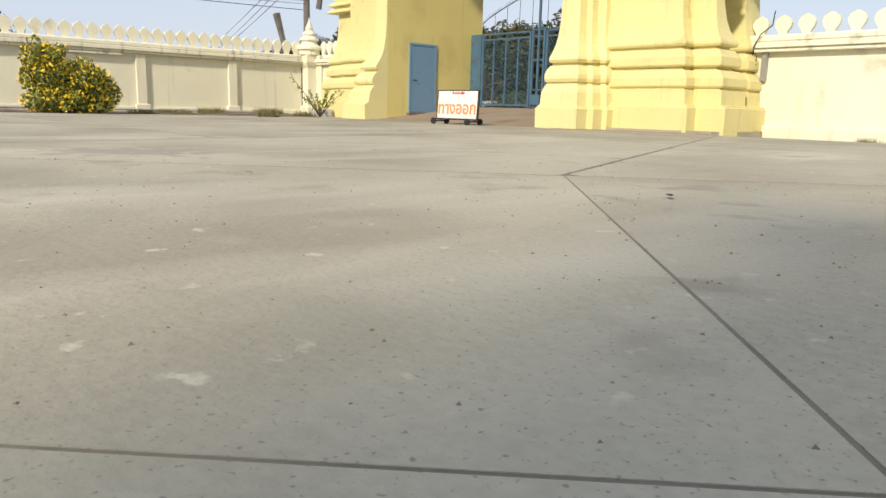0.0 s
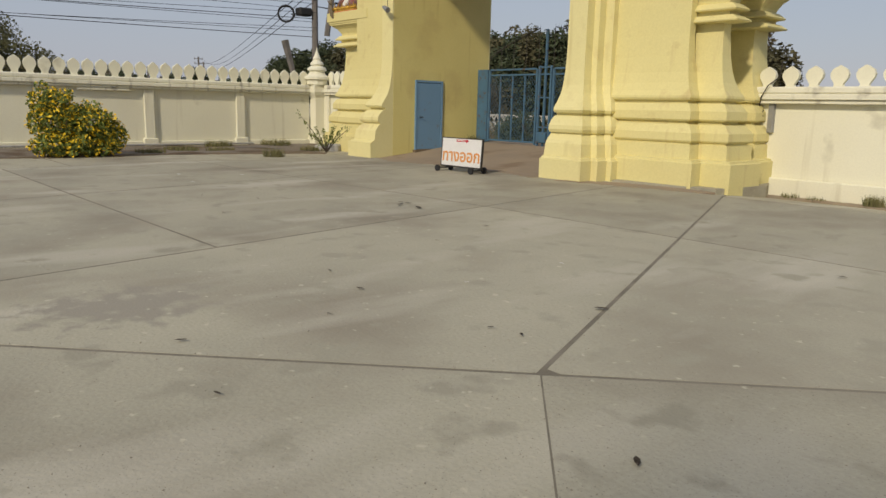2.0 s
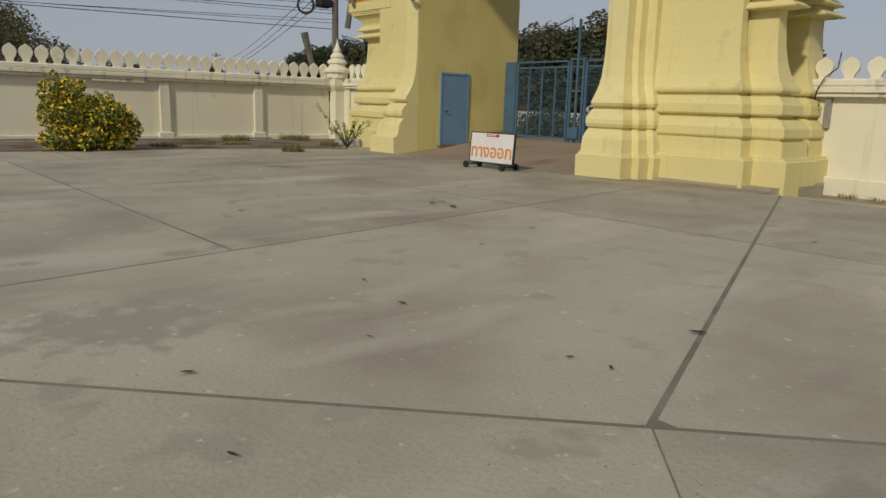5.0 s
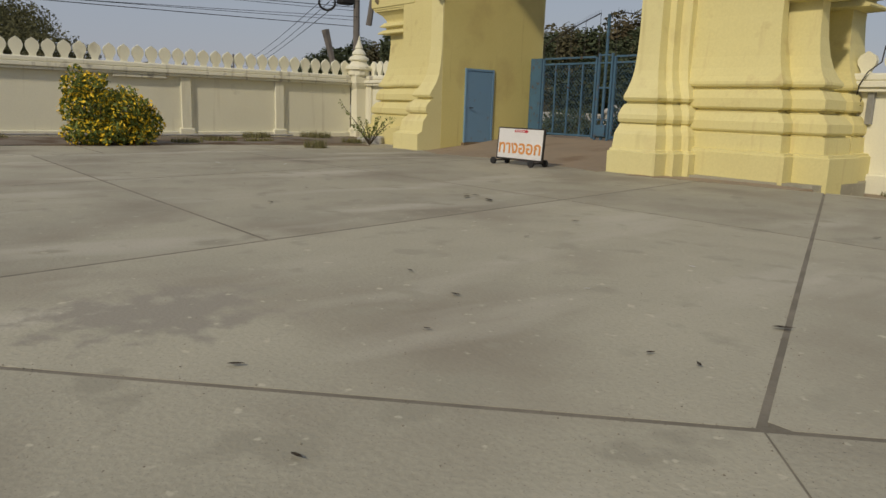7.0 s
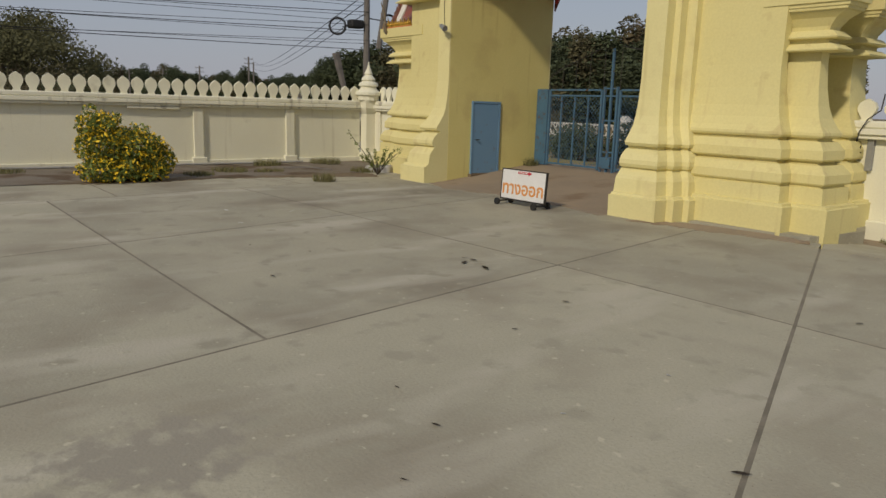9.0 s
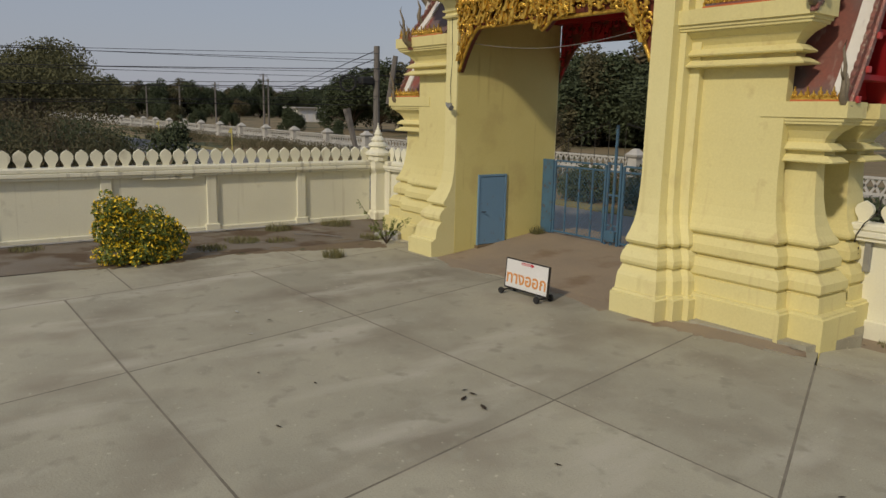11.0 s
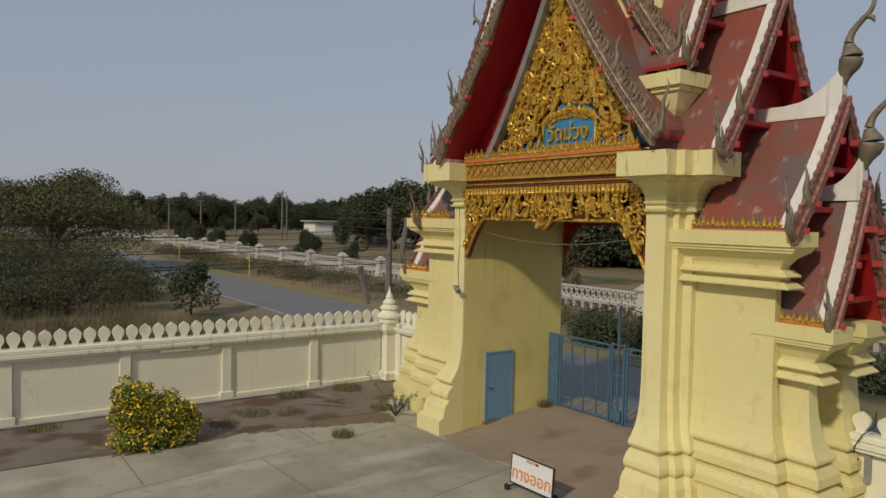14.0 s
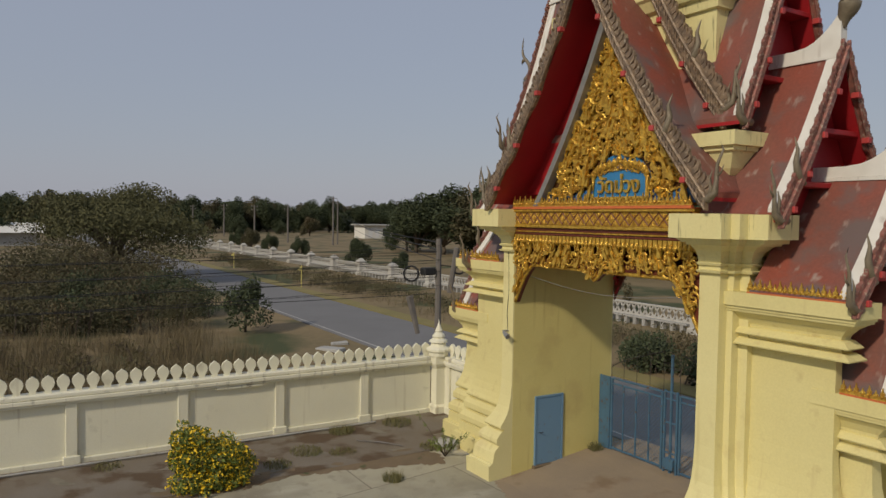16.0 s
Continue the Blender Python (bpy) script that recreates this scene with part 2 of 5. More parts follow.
def box(bm, x0, x1, y0, y1, z0, z1, m=None):
    v = [bm.verts.new(p) for p in ((x0, y0, z0), (x1, y0, z0), (x1, y1, z0), (x0, y1, z0), (x0, y0, z1), (x1, y0, z1), (x1, y1, z1), (x0, y1, z1))]
    for f in ((0, 3, 2, 1), (4, 5, 6, 7), (0, 1, 5, 4), (1, 2, 6, 5), (2, 3, 7, 6), (3, 0, 4, 7)):
        bm.faces.new([v[i] for i in f])
    if m is not None:
        bmesh.ops.transform(bm, matrix=m, verts=v)
    return v


def bbox(bm, x0, x1, y0, y1, z0, z1, r=0.01, m=None):
    """A box with chamfered edges."""
    b2 = bmesh.new()
    box(b2, x0, x1, y0, y1, z0, z1)
    bmesh.ops.bevel(b2, geom=b2.edges[:], offset=r, segments=1, affect='EDGES')
    merge(bm, b2, m)


def merge(bm, other, m=None):
    if m is not None:
        bmesh.ops.transform(other, matrix=m, verts=other.verts[:])
    tmp = bpy.data.meshes.new("tmp")
    other.to_mesh(tmp)
    other.free()
    bm.from_mesh(tmp)
    bpy.data.meshes.remove(tmp)


def prism(bm, pts, d0, d1, plane="xz"):
    """Extrude a closed outline (2D points) along the third axis."""
    def p3(p, d):
        return {"xz": (p[0], d, p[1]), "yz": (d, p[0], p[1]), "xy": (p[0], p[1], d)}[plane]
    a = [bm.verts.new(p3(p, d0)) for p in pts]
    b = [bm.verts.new(p3(p, d1)) for p in pts]
    bm.faces.new(a)
    bm.faces.new(b[::-1])
    for i in range(len(pts)):
        j = (i + 1) % len(pts)
        bm.faces.new((a[i], b[i], b[j], a[j]))
    return a + b


def tube(bm, pts, radii, sides=6, cap=True):
    rings = []
    for i, p in enumerate(pts):
        p = Vector(p)
        d = (Vector(pts[min(i + 1, len(pts) - 1)]) - Vector(pts[max(i - 1, 0)])).normalized()
        q = d.to_track_quat('Z', 'Y')
        r = radii[i] if isinstance(radii, (list, tuple)) else radii
        rings.append([bm.verts.new(p + q @ Vector((r * math.cos(2 * math.pi * k / sides), r * math.sin(2 * math.pi * k / sides), 0))) for k in range(sides)])
    for a, b in zip(rings, rings[1:]):
        for k in range(sides):
            bm.faces.new((a[k], a[(k + 1) % sides], b[(k + 1) % sides], b[k]))
    if cap:
        bm.faces.new(rings[0][::-1])
        bm.faces.new(rings[-1])


def lathe(bm, profile, at=(0, 0, 0), sides=12, square=False):
    """Turn a profile of (radius, z) round the upright axis; square: four-sided."""
    sides = 4 if square else sides
    rings = []
    for r, z in profile:
        k = r * (math.sqrt(2) if square else 1)
        rings.append([bm.verts.new((at[0] + k * math.cos(2 * math.pi * (i + (0.5 if square else 0)) / sides), at[1] + k * math.sin(2 * math.pi * (i + (0.5 if square else 0)) / sides), at[2] + z)) for i in range(sides)])
    for a, b in zip(rings, rings[1:]):
        for i in range(sides):
            bm.faces.new((a[i], a[(i + 1) % sides], b[(i + 1) % sides], b[i]))
    bm.faces.new(rings[0][::-1])
    bm.faces.new(rings[-1])


def loft(bm, x0, x1, y0, y1, profile, flat=""):
    """A rectangular pier whose four sides follow a moulded profile of (z, outward offset); sides named in flat stay plane."""
    rings = []
    for z, o in profile:
        a = x0 - (0 if "w" in flat else o)
        b = x1 + (0 if "e" in flat else o)
        c = y0 - (0 if "s" in flat else o)
        d = y1 + (0 if "n" in flat else o)
        rings.append([bm.verts.new(p) for p in ((a, c, z), (b, c, z), (b, d, z), (a, d, z))])
    for r, q in zip(rings, rings[1:]):
        for i in range(4):
            j = (i + 1) % 4
            bm.faces.new((r[i], r[j], q[j], q[i]))
    bm.faces.new(rings[0][::-1])
    bm.faces.new(rings[-1])


def blades(bm, rng, cx, cy, z, radius, count, height, width=0.012):
    for _ in range(count):
        a, r = rng.random() * 6.283, radius * math.sqrt(rng.random())
        x, y = cx + r * math.cos(a), cy + r * math.sin(a)
        h = height * (0.5 + rng.random() * 0.7)
        t, lean = rng.random() * 6.283, h * rng.random() * 0.6
        w = Vector((math.cos(t), math.sin(t), 0)) * width
        b = Vector((x, y, z))
        tip = b + Vector((math.cos(t + 1.57) * lean, math.sin(t + 1.57) * lean, h))
        v = [bm.verts.new(b - w), bm.verts.new(b + w), bm.verts.new(tip)]
        bm.faces.new(v)


def leaves(name, rng, blobs, count, size, material, parent, up=0.4, low=0.5):
    """A crown of many small folded leaves scattered through overlapping ellipsoids, thin at the middle and ragged at the rim."""
    verts, faces = [], []
    weight = [b[3] * b[4] * b[5] for b in blobs]
    for _ in range(count):
        cx, cy, cz, rx, ry, rz = rng.choices(blobs, weight)[0]
        d = Vector((rng.gauss(0, 1), rng.gauss(0, 1), rng.gauss(0, 1)))
        d.normalize()
        k = low + (1.08 - low) * rng.random() ** 0.6
        p = Vector((cx + d.x * rx * k, cy + d.y * ry * k, cz + d.z * rz * k))
        s = size * (0.5 + rng.random())
        n = Vector((rng.gauss(0, 1), rng.gauss(0, 1), rng.gauss(0, 1) + up)).normalized()
        q = n.to_track_quat('Z', 'Y')
        a = rng.random() * 6.283
        u = q @ Vector((math.cos(a), math.sin(a), 0)) * s
        w = q @ Vector((-math.sin(a), math.cos(a), 0)) * s * 0.5
        i = len(verts)
        verts += [p - u, p + w + n * s * 0.15, p + u, p - w + n * s * 0.15]
        faces += [(i, i + 1, i + 2), (i, i + 2, i + 3)]
    me = bpy.data.meshes.new(name)
    me.from_pydata([tuple(v) for v in verts], [], faces)
    me.materials.append(M[material])
    ob = new(name, me)
    if parent:
        ob.parent = parent
    return ob


def tree(name, label, x, y, z, height, spread, rng, material="leaf", count=2500, leaf=0.35, flat=0.35, trunk=0.3, fork=0.3, group="", category="tree", boughs=12):
    """A tapered trunk with forking limbs, and a crown of clumps of leaves at the limb ends."""
    t = thing(name, label, category, group, at=(x, y, z))
    bm = bmesh.new()
    tube(bm, [(0, 0, -0.2), (0.1, 0, height * fork * 0.5), (0, 0.1, height * fork)], [trunk, trunk * 0.8, trunk * 0.7], 7)
    blobs = []
    for i in range(boughs):
        a = i * 2.4 + rng.random()
        r = spread * (0.25 + 0.65 * ((i * 0.37) % 1))
        top = height * (0.98 - flat * 0.9 * (r / spread) ** 2 - 0.12 * rng.random())
        e = Vector((r * math.cos(a), r * math.sin(a), top * 0.9))
        mid = Vector((e.x * 0.4, e.y * 0.4, height * fork + (e.z - height * fork) * 0.55))
        tube(bm, [(0, 0, height * fork * 0.9), mid, e], [trunk * 0.5, trunk * 0.3, trunk * 0.08], 5)
        w = spread * (0.22 + 0.2 * rng.random())
        blobs.append((e.x, e.y, top * 0.92, w, w, height * flat * (0.25 + 0.25 * rng.random())))
    part("trunk", bm, "bark", t, smooth=True)
    leaves("crown", rng, blobs, count, leaf, material, t, low=0.3)
    return t

# ---- ground ----
XC, YC, HALF = -13.0, 14.3, 3.0      # the gate middle and half its opening


def curtain(bm, x0, x1, y0, y1, z, nx, ny, amp=0.0):
    for i in range(nx):
        for j in range(ny):
            xs = [x0 + (x1 - x0) * k / nx for k in (i, i + 1)]
            ys = [y0 + (y1 - y0) * k / ny for k in (j, j + 1)]
            bm.faces.new([bm.verts.new((px, py, z + (amp * noise.noise((px * 0.05, py * 0.05, 0)) if amp else 0))) for px, py in ((xs[0], ys[0]), (xs[1], ys[0]), (xs[1], ys[1]), (xs[0], ys[1]))])
    bmesh.ops.remove_doubles(bm, verts=bm.verts[:], dist=0.0005)


OUT = -0.6
bm = bmesh.new()
curtain(bm, -1500, 900, -900, 1500, OUT, 24, 24)
ground = tagged(part("ground", bm, "field"), "dry brown grassland around the temple yard", "ground", kind="structure")

bm = bmesh.new()
box(bm, -23.2, 30, -30, 12.0, -0.9, -0.0015)
box(bm, -23.2, -7.6, 12.004, 15.0, -0.9, -0.0015)
box(bm, -7.596, 30, 12.004, 15.0, -0.9, -0.30)
tagged(part("yard_base", bm, "joint"), "dirt showing in the joints below the yard slabs", "ground", kind="structure")

# road and verges
bm = bmesh.new()
box(bm, -420, 120, 19.0, 26.0, OUT - 0.2, OUT + 0.06)
tagged(part("road", bm, "asphalt"), "grey paved road along the temple wall", "road", kind="structure")
bm = bmesh.new()
box(bm, -420, 120, 26.0, 27.5, OUT - 0.2, OUT + 0.12)
tagged(part("verge", bm, "verge"), "strip of dry yellow grass beside the road", "verge", kind="structure")
bm = bmesh.new()
box(bm, -420, 120, 19.3, 19.42, OUT + 0.0, OUT + 0.066)
tagged(part("road_line", bm, "grey_concrete"), "worn white edge line painted on the road", "road marking", kind="structure")
bm = bmesh.new()
RAMP = [(12.1, -0.2), (12.1, 0.004), (13.0, 0.095), (15.3, 0.375), (16.0, 0.41), (17.2, 0.38), (19.2, OUT + 0.055), (19.2, OUT - 0.2)]
prism(bm, RAMP, XC - HALF + 0.003, XC + HALF - 0.003, "yz")
tagged(part("driveway", bm, "drive"), "dusty concrete ramp rising through the gate passage", "driveway", kind="structure")


def ragged(name, label, pts, z, material, seed, rough=0.07):
    """A thin ragged sheet of dirt lying on the slabs."""
    g = random.Random(seed)
    out = []
    for i, p in enumerate(pts):
        q = pts[(i + 1) % len(pts)]
        k = max(2, int(math.hypot(q[0] - p[0], q[1] - p[1]) / 0.10))
        for j in range(k):
            t = j / k
            out.append((p[0] + (q[0] - p[0]) * t + g.uniform(-rough, rough), p[1] + (q[1] - p[1]) * t + g.uniform(-rough, rough)))
    bm = bmesh.new()
    prism(bm, out, z - 0.02, z, "xy")
    bmesh.ops.triangulate(bm, faces=bm.faces[:])
    return tagged(part(name, bm, material), label, "dirt", kind="structure")


ragged("passage_dust", "brown dust spread over the gate passage floor", [(-15.95, 11.9), (-14.8, 11.5), (-13.0, 11.95), (-11.2, 11.8), (-10.05, 11.55), (-10.02, 12.3), (-15.98, 12.3)], 0.006, "drive", 3)
ragged("pier_dirt", "reddish soil drifted along the pier foot", [(-9.3, 11.55), (-8.2, 11.75), (-6.9, 12.12), (-6.4, 12.35), (-6.5, 12.55), (-8.2, 12.55), (-9.2, 12.0)], 0.006, "drive", 4, 0.10)
ragged("wall_dirt", "reddish soil drifted along the foot of the cream wall", [(-6.3, 14.1), (-5.6, 14.35), (-3.0, 14.45), (0, 14.5), (6.0, 14.5), (6.0, 14.85), (-6.6, 14.85)], -0.185, "drive", 14, 0.08)
ragged("soil_spill", "reddish soil spilled from the bed over the slab edge", [(-19.5, 2.6), (-18.95, 3.4), (-18.65, 4.6), (-18.6, 5.9), (-18.85, 7.4), (-18.55, 9.0), (-18.1, 10.6), (-17.8, 11.5), (-18.6, 11.8), (-19.4, 11.3)], 0.007, "soil", 9, 0.10)

# ---- yard slabs: cast concrete bays between straight joints ----
def cut(poly, p, n):
    """The part of a polygon on the side of the line through p that n points to."""
    out = []
    for i, a in enumerate(poly):
        b = poly[(i + 1) % len(poly)]
        da, db = (a[0] - p[0]) * n[0] + (a[1] - p[1]) * n[1], (b[0] - p[0]) * n[0] + (b[1] - p[1]) * n[1]
        if da >= 0:
            out.append(a)
        if (da >= 0) != (db >= 0):
            k = da / (da - db)
            out.append((a[0] + (b[0] - a[0]) * k, a[1] + (b[1] - a[1]) * k))
    return out


yard = tagged(new("yard_pavement"), "worn grey concrete slabs of the temple yard with dirty joints", "pavement", kind="structure")


def slab(poly, gap=0.017, across=None):
    """One bay, drawn in from its outline by half the joint's width."""
    clean = [p for i, p in enumerate(poly) if (Vector(p) - Vector(poly[i - 1])).length > 0.02]
    if len(clean) < 3:
        return
    area = sum(clean[i - 1][0] * p[1] - p[0] * clean[i - 1][1] for i, p in enumerate(clean)) / 2
    if abs(area) < 0.05:
        return
    inner = clean
    for i, p in enumerate(clean):
        e = (Vector(p) - Vector(clean[i - 1])).normalized()
        n = Vector((-e.y, e.x)) * (1 if area > 0 else -1)
        off = abs((p[0] - DIAG_P[0]) * DIAG_N[0] + (p[1] - DIAG_P[1]) * DIAG_N[1])
        w = across if across and (abs(e.x * AL.x + e.y * AL.y) < 0.3 or off > 0.1) else gap
        inner = cut(inner, (p[0] + n.x * w, p[1] + n.y * w), n)
        if len(inner) < 3:
            return
    bm = bmesh.new()
    prism(bm, inner, -0.12, 0.0, "xy")
    falls = min(v.co.y for v in bm.verts) > 11.9
    for v in bm.verts:
        if falls and v.co.y > 12.1 and v.co.x > -7.5:      # the yard falls a little towards the north-east wall
            v.co.z -= 0.24 * min(1, (v.co.y - 12.1) / 2.7)
    bmesh.ops.triangulate(bm, faces=[f for f in bm.faces if len(f.verts) > 3])
    part("slab", bm, "concrete", yard)


ROWS_Y = [-24.0, -18.0, -9.9, -5.5, -1.1, 3.22, 7.62, 12.05, 14.86]
LEAN = {3.22: 0.008, 7.62: 0.045, 12.05: 0.045}      # rows that run a little askew in the western bays
WEST_ROWS = [-24.0, -17.57, -13.17, -8.77, -4.37, 0.03, 4.43, 8.83, 14.86]
COLS = [(-18.95, 0.0), (-16.2, -0.155), (-11.45, -0.20), (-6.55, -0.18), (-2.41, -0.417)]
AL, AC = Vector((0.719, 0.695)), Vector((0.695, -0.719))
DIAG_P, DIAG_N = (-2.37, 3.15), (-0.695, 0.719)     # the long slanting joint


def col_x(c, y):
    return c[0] + c[1] * (y - 3.22)


def crossing(c, r):
    y = r + LEAN.get(r, 0.0) * min(0.0, col_x(c, r) + 6.5)
    return col_x(c, y), y


def bay(a, b, y0, y1):
    return [crossing(a, y0), crossing(b, y0), crossing(b, y1), crossing(a, y1)]


for a, b in zip(COLS, COLS[1:4]):
    rows = WEST_ROWS if a is COLS[0] else ROWS_Y
    for r0, r1 in zip(rows, rows[1:]):
        slab(cut(bay(a, b, r0, r1), DIAG_P, DIAG_N))
for r0, r1 in ((-9.9, 7.62), (7.62, 12.05), (12.05, 14.86)):
    slab(cut(bay(COLS[3], COLS[4], r0, r1), DIAG_P, DIAG_N))
EAST = [COLS[4], (2.6, -0.425), (7.6, -0.425), (12.6, -0.425), (17.6, -0.425), (22.6, -0.425), (29.0, -0.425)]
for a, b in zip(EAST, EAST[1:]):
    for r0, r1 in zip(ROWS_Y[5:], ROWS_Y[6:]):
        slab(cut(bay(a, b, r0, r1), DIAG_P, DIAG_N))
# bays on the near side of the slanting joint run square to it
for i in range(-6, 7):
    for j in range(0, 9):
        c0 = [0.0, 3.29, 7.7, 12.1, 16.2, 20.6, 25.0, 29.4, 33.8, 38.2][j]
        c1 = [0.0, 3.29, 7.7, 12.1, 16.2, 20.6, 25.0, 29.4, 33.8, 38.2][j + 1]
        pts = [Vector(DIAG_P) + AL * (4.4 * i + u) + AC * c for u, c in ((0, c0), (4.4, c0), (4.4, c1), (0, c1))]
        q = [(p.x, p.y) for p in pts]
        for lim, n in (((0, 14.86), (0, -1)), ((-18.95, 0), (1, 0)), ((0, -24), (0, 1)), ((29, 0), (-1, 0))):
            q = cut(q, lim, n) if q else q
        slab(q, 0.018, 0.005)

# soil bed along the west wall
bm = bmesh.new()
for i in range(14):
    for j in range(130):
        u0, u1, v0, v1 = -22.68 + i * 3.72 / 14, -22.68 + (i + 1) * 3.72 / 14, -24 + j * 0.298, -24 + (j + 1) * 0.298
        bm.faces.new([bm.verts.new((px, py, 0.015 + 0.05 * noise.noise((px * 1.3, py * 1.3, 2)) * (1 if -22.5 < px < -19.1 else 0.2))) for px, py in ((u0, v0), (u1, v0), (u1, v1), (u0, v1))])
bmesh.ops.remove_doubles(bm, verts=bm.verts[:], dist=0.0005)
tagged(part("soil_bed", bm, "bed", smooth=True), "strip of dry soil and broken concrete along the wall", "soil", kind="structure")

# ---- boundary walls with leaf-shaped battlements ----
def merlon(bm, along, c, y, z, w=0.34, h=0.48, d=0.09):
    """One leaf-shaped battlement: narrow foot, bulging shoulders, pointed tip."""
    o = [(-0.30, 0), (-0.22, 0.10), (-0.27, 0.20), (-0.44, 0.42), (-0.48, 0.60), (-0.38, 0.80), (-0.16, 0.92), (0, 1.0)]
    o = o + [(-a, b) for a, b in o[-2::-1]]
    pts = [(c + a * w, z + b * h) for a, b in o]
    prism(bm, pts, y - d / 2, y + d / 2, "xz" if along == "x" else "yz")


def boundary(name, along, start, end, face, out, label, pil_first, merlons=0.37, z0=-0.15, lift=0.0, tall=0.48):
    """A panelled wall. face: its yard-side plane; out: which way its far side lies (+1/-1)."""
    w = tagged(new(name), label, "wall", kind="structure")

    def bx(bm, a0, a1, f0, f1, za, zb, r=0.012):
        f0, f1 = sorted((face + out * f0, face + out * f1))
        if along == "x":
            bbox(bm, a0, a1, f0, f1, za, zb, r)
        else:
            bbox(bm, f0, f1, a0, a1, za, zb, r)
    bm = bmesh.new()
    bx(bm, start, end, 0.06, 0.24, z0, 1.72 + lift)
    part("panel", bm, "cream", w)
    bm = bmesh.new()
    bx(bm, start, end, -0.04, 0.05, z0, 0.16, 0.02)
    part("plinth", bm, "cream", w)
    bm = bmesh.new()
    bx(bm, start, end, -0.10, 0.34, 1.715 + lift, 1.79 + lift)
    bx(bm, start, end, -0.15, 0.39, 1.792 + lift, 1.90 + lift)
    bx(bm, start, end, -0.11, 0.35, 1.902 + lift, 2.04 + lift, 0.03)
    part("coping", bm, "cream_worn", w)
    p = pil_first
    while p < end:
        if p > start:
            bm = bmesh.new()
            bx(bm, p - 0.15, p + 0.15, -0.03, 0.05, 0.165, 1.71 + lift, 0.015)
            bx(bm, p - 0.22, p + 0.22, -0.08, 0.05, z0, 0.24, 0.02)
            part("pilaster", bm, "cream", w)
        p += 2.96
    n = int((end - start) / merlons)
    for i in range(n):
        bm = bmesh.new()
        merlon(bm, along, start + (i + 0.5) * (end - start) / n, face + out * 0.12, 2.035 + lift, h=tall)
        part("battlement", bm, "cream", w)
    return w


boundary("wall_west", "y", -24.0, 13.9, -22.70, -1, "cream painted yard wall with pilasters and leaf-shaped battlements", -21.3 + 2.96 * 0)
boundary("wall_north_west", "x", -22.3, -18.9, 14.3, 1, "short cream painted wall between corner post and gate", -40)
boundary("wall_north_east", "x", -7.58, 22.01, 14.87, 1, "cream painted wall beside the gate with leaf-shaped battlements", -3.9, z0=-0.3, merlons=0.445, lift=-0.11, tall=0.40)

bm = bmesh.new()
bbox(bm, -22.865, -22.62, 6.3, 7.75, 1.635, 1.712, 0.012)
tagged(part("coping_repair", bm, "cream_worn"), "patched strip under the wall coping", "trim", kind="structure")

# corner post with its lotus finial
post = thing("corner_post", "cream painted corner post with a tiered lotus-bud finial", "post", at=(-22.55, 14.1, 0))
bm = bmesh.new()
lathe(bm, [(0.25, -0.1), (0.25, 0.25), (0.18, 0.32), (0.18, 1.60), (0.24, 1.72), (0.27, 1.80), (0.27, 2.06)], square=True)
part("shaft", bm, "cream", post)
bm = bmesh.new()
lathe(bm, [(0.36, 2.06), (0.36, 2.20), (0.44, 2.24), (0.44, 2.32), (0.30, 2.42), (0.26, 2.5), (0.34, 2.55), (0.32, 2.62), (0.20, 2.70), (0.24, 2.74), (0.22, 2.80), (0.12, 2.90), (0.14, 2.95), (0.08, 3.08), (0.03, 3.22), (0.008, 3.34)], sides=12)
part("finial", bm, "cream", post, smooth=False)

# ---- the gate ----
gate = thing("gatehouse", "yellow painted temple gatehouse with tiered red roofs and gilded pediment", "gatehouse", at=(0, 0, 0))

# profiles from the ground up: height, share of the flare
PIER_BASE = [(-0.35, 1.0), (0.47, 1.0), (0.485, 0.94), (0.52, 0.93), (0.53, 0.76), (0.80, 0.73), (0.81, 0.64), (0.835, 0.64), (0.85, 0.72), (0.88, 0.76), (1.02, 0.75), (1.17, 0.55), (1.18, 0.44), (1.205, 0.36), (1.235, 0.36), (1.24, 0.52), (1.27, 0.57), (1.42, 0.56), (1.56, 0.40), (1.575, 0.28), (1.615, 0.27), (1.625, 0.42), (1.665, 0.47), (1.71, 0.46), (1.80, 0.35), (1.95, 0.23), (2.15, 0.13), (2.45, 0.05), (2.85, 0.0)]
JAMB_BASE = [(-0.12, 1.0), (0.40, 1.02), (0.415, 0.93), (0.45, 0.91), (0.46, 0.83), (0.72, 0.77), (0.78, 0.72), (0.90, 0.56), (0.925, 0.55), (0.94, 0.63), (1.00, 0.67), (1.08, 0.66), (1.18, 0.57), (1.27, 0.42), (1.28, 0.33), (1.325, 0.33), (1.335, 0.45), (1.39, 0.50), (1.45, 0.46), (1.56, 0.34), (1.72, 0.20), (1.90, 0.11), (2.2, 0.04), (2.6, 0.0)]


def neck(top, thick):
    """Crowning mouldings, as shares of the overhang: two beaked ledges, a cove and a plain slab whose upper edge is at top."""
    t = top - thick
    return [(t - 0.76, 0.0), (t - 0.745, 0.66), (t - 0.72, 0.68), (t - 0.63, 0.40), (t - 0.62, 0.24), (t - 0.56, 0.24), (t - 0.545, 0.55), (t - 0.52, 0.58), (t - 0.42, 0.34), (t - 0.41, 0.20), (t - 0.35, 0.23), (t - 0.22, 0.44), (t - 0.13, 0.72), (t - 0.115, 0.73), (t - 0.11, 0.83), (t - 0.065, 0.84), (t - 0.06, 0.90), (t - 0.003, 0.91), (t, 1.0), (top, 1.0)]


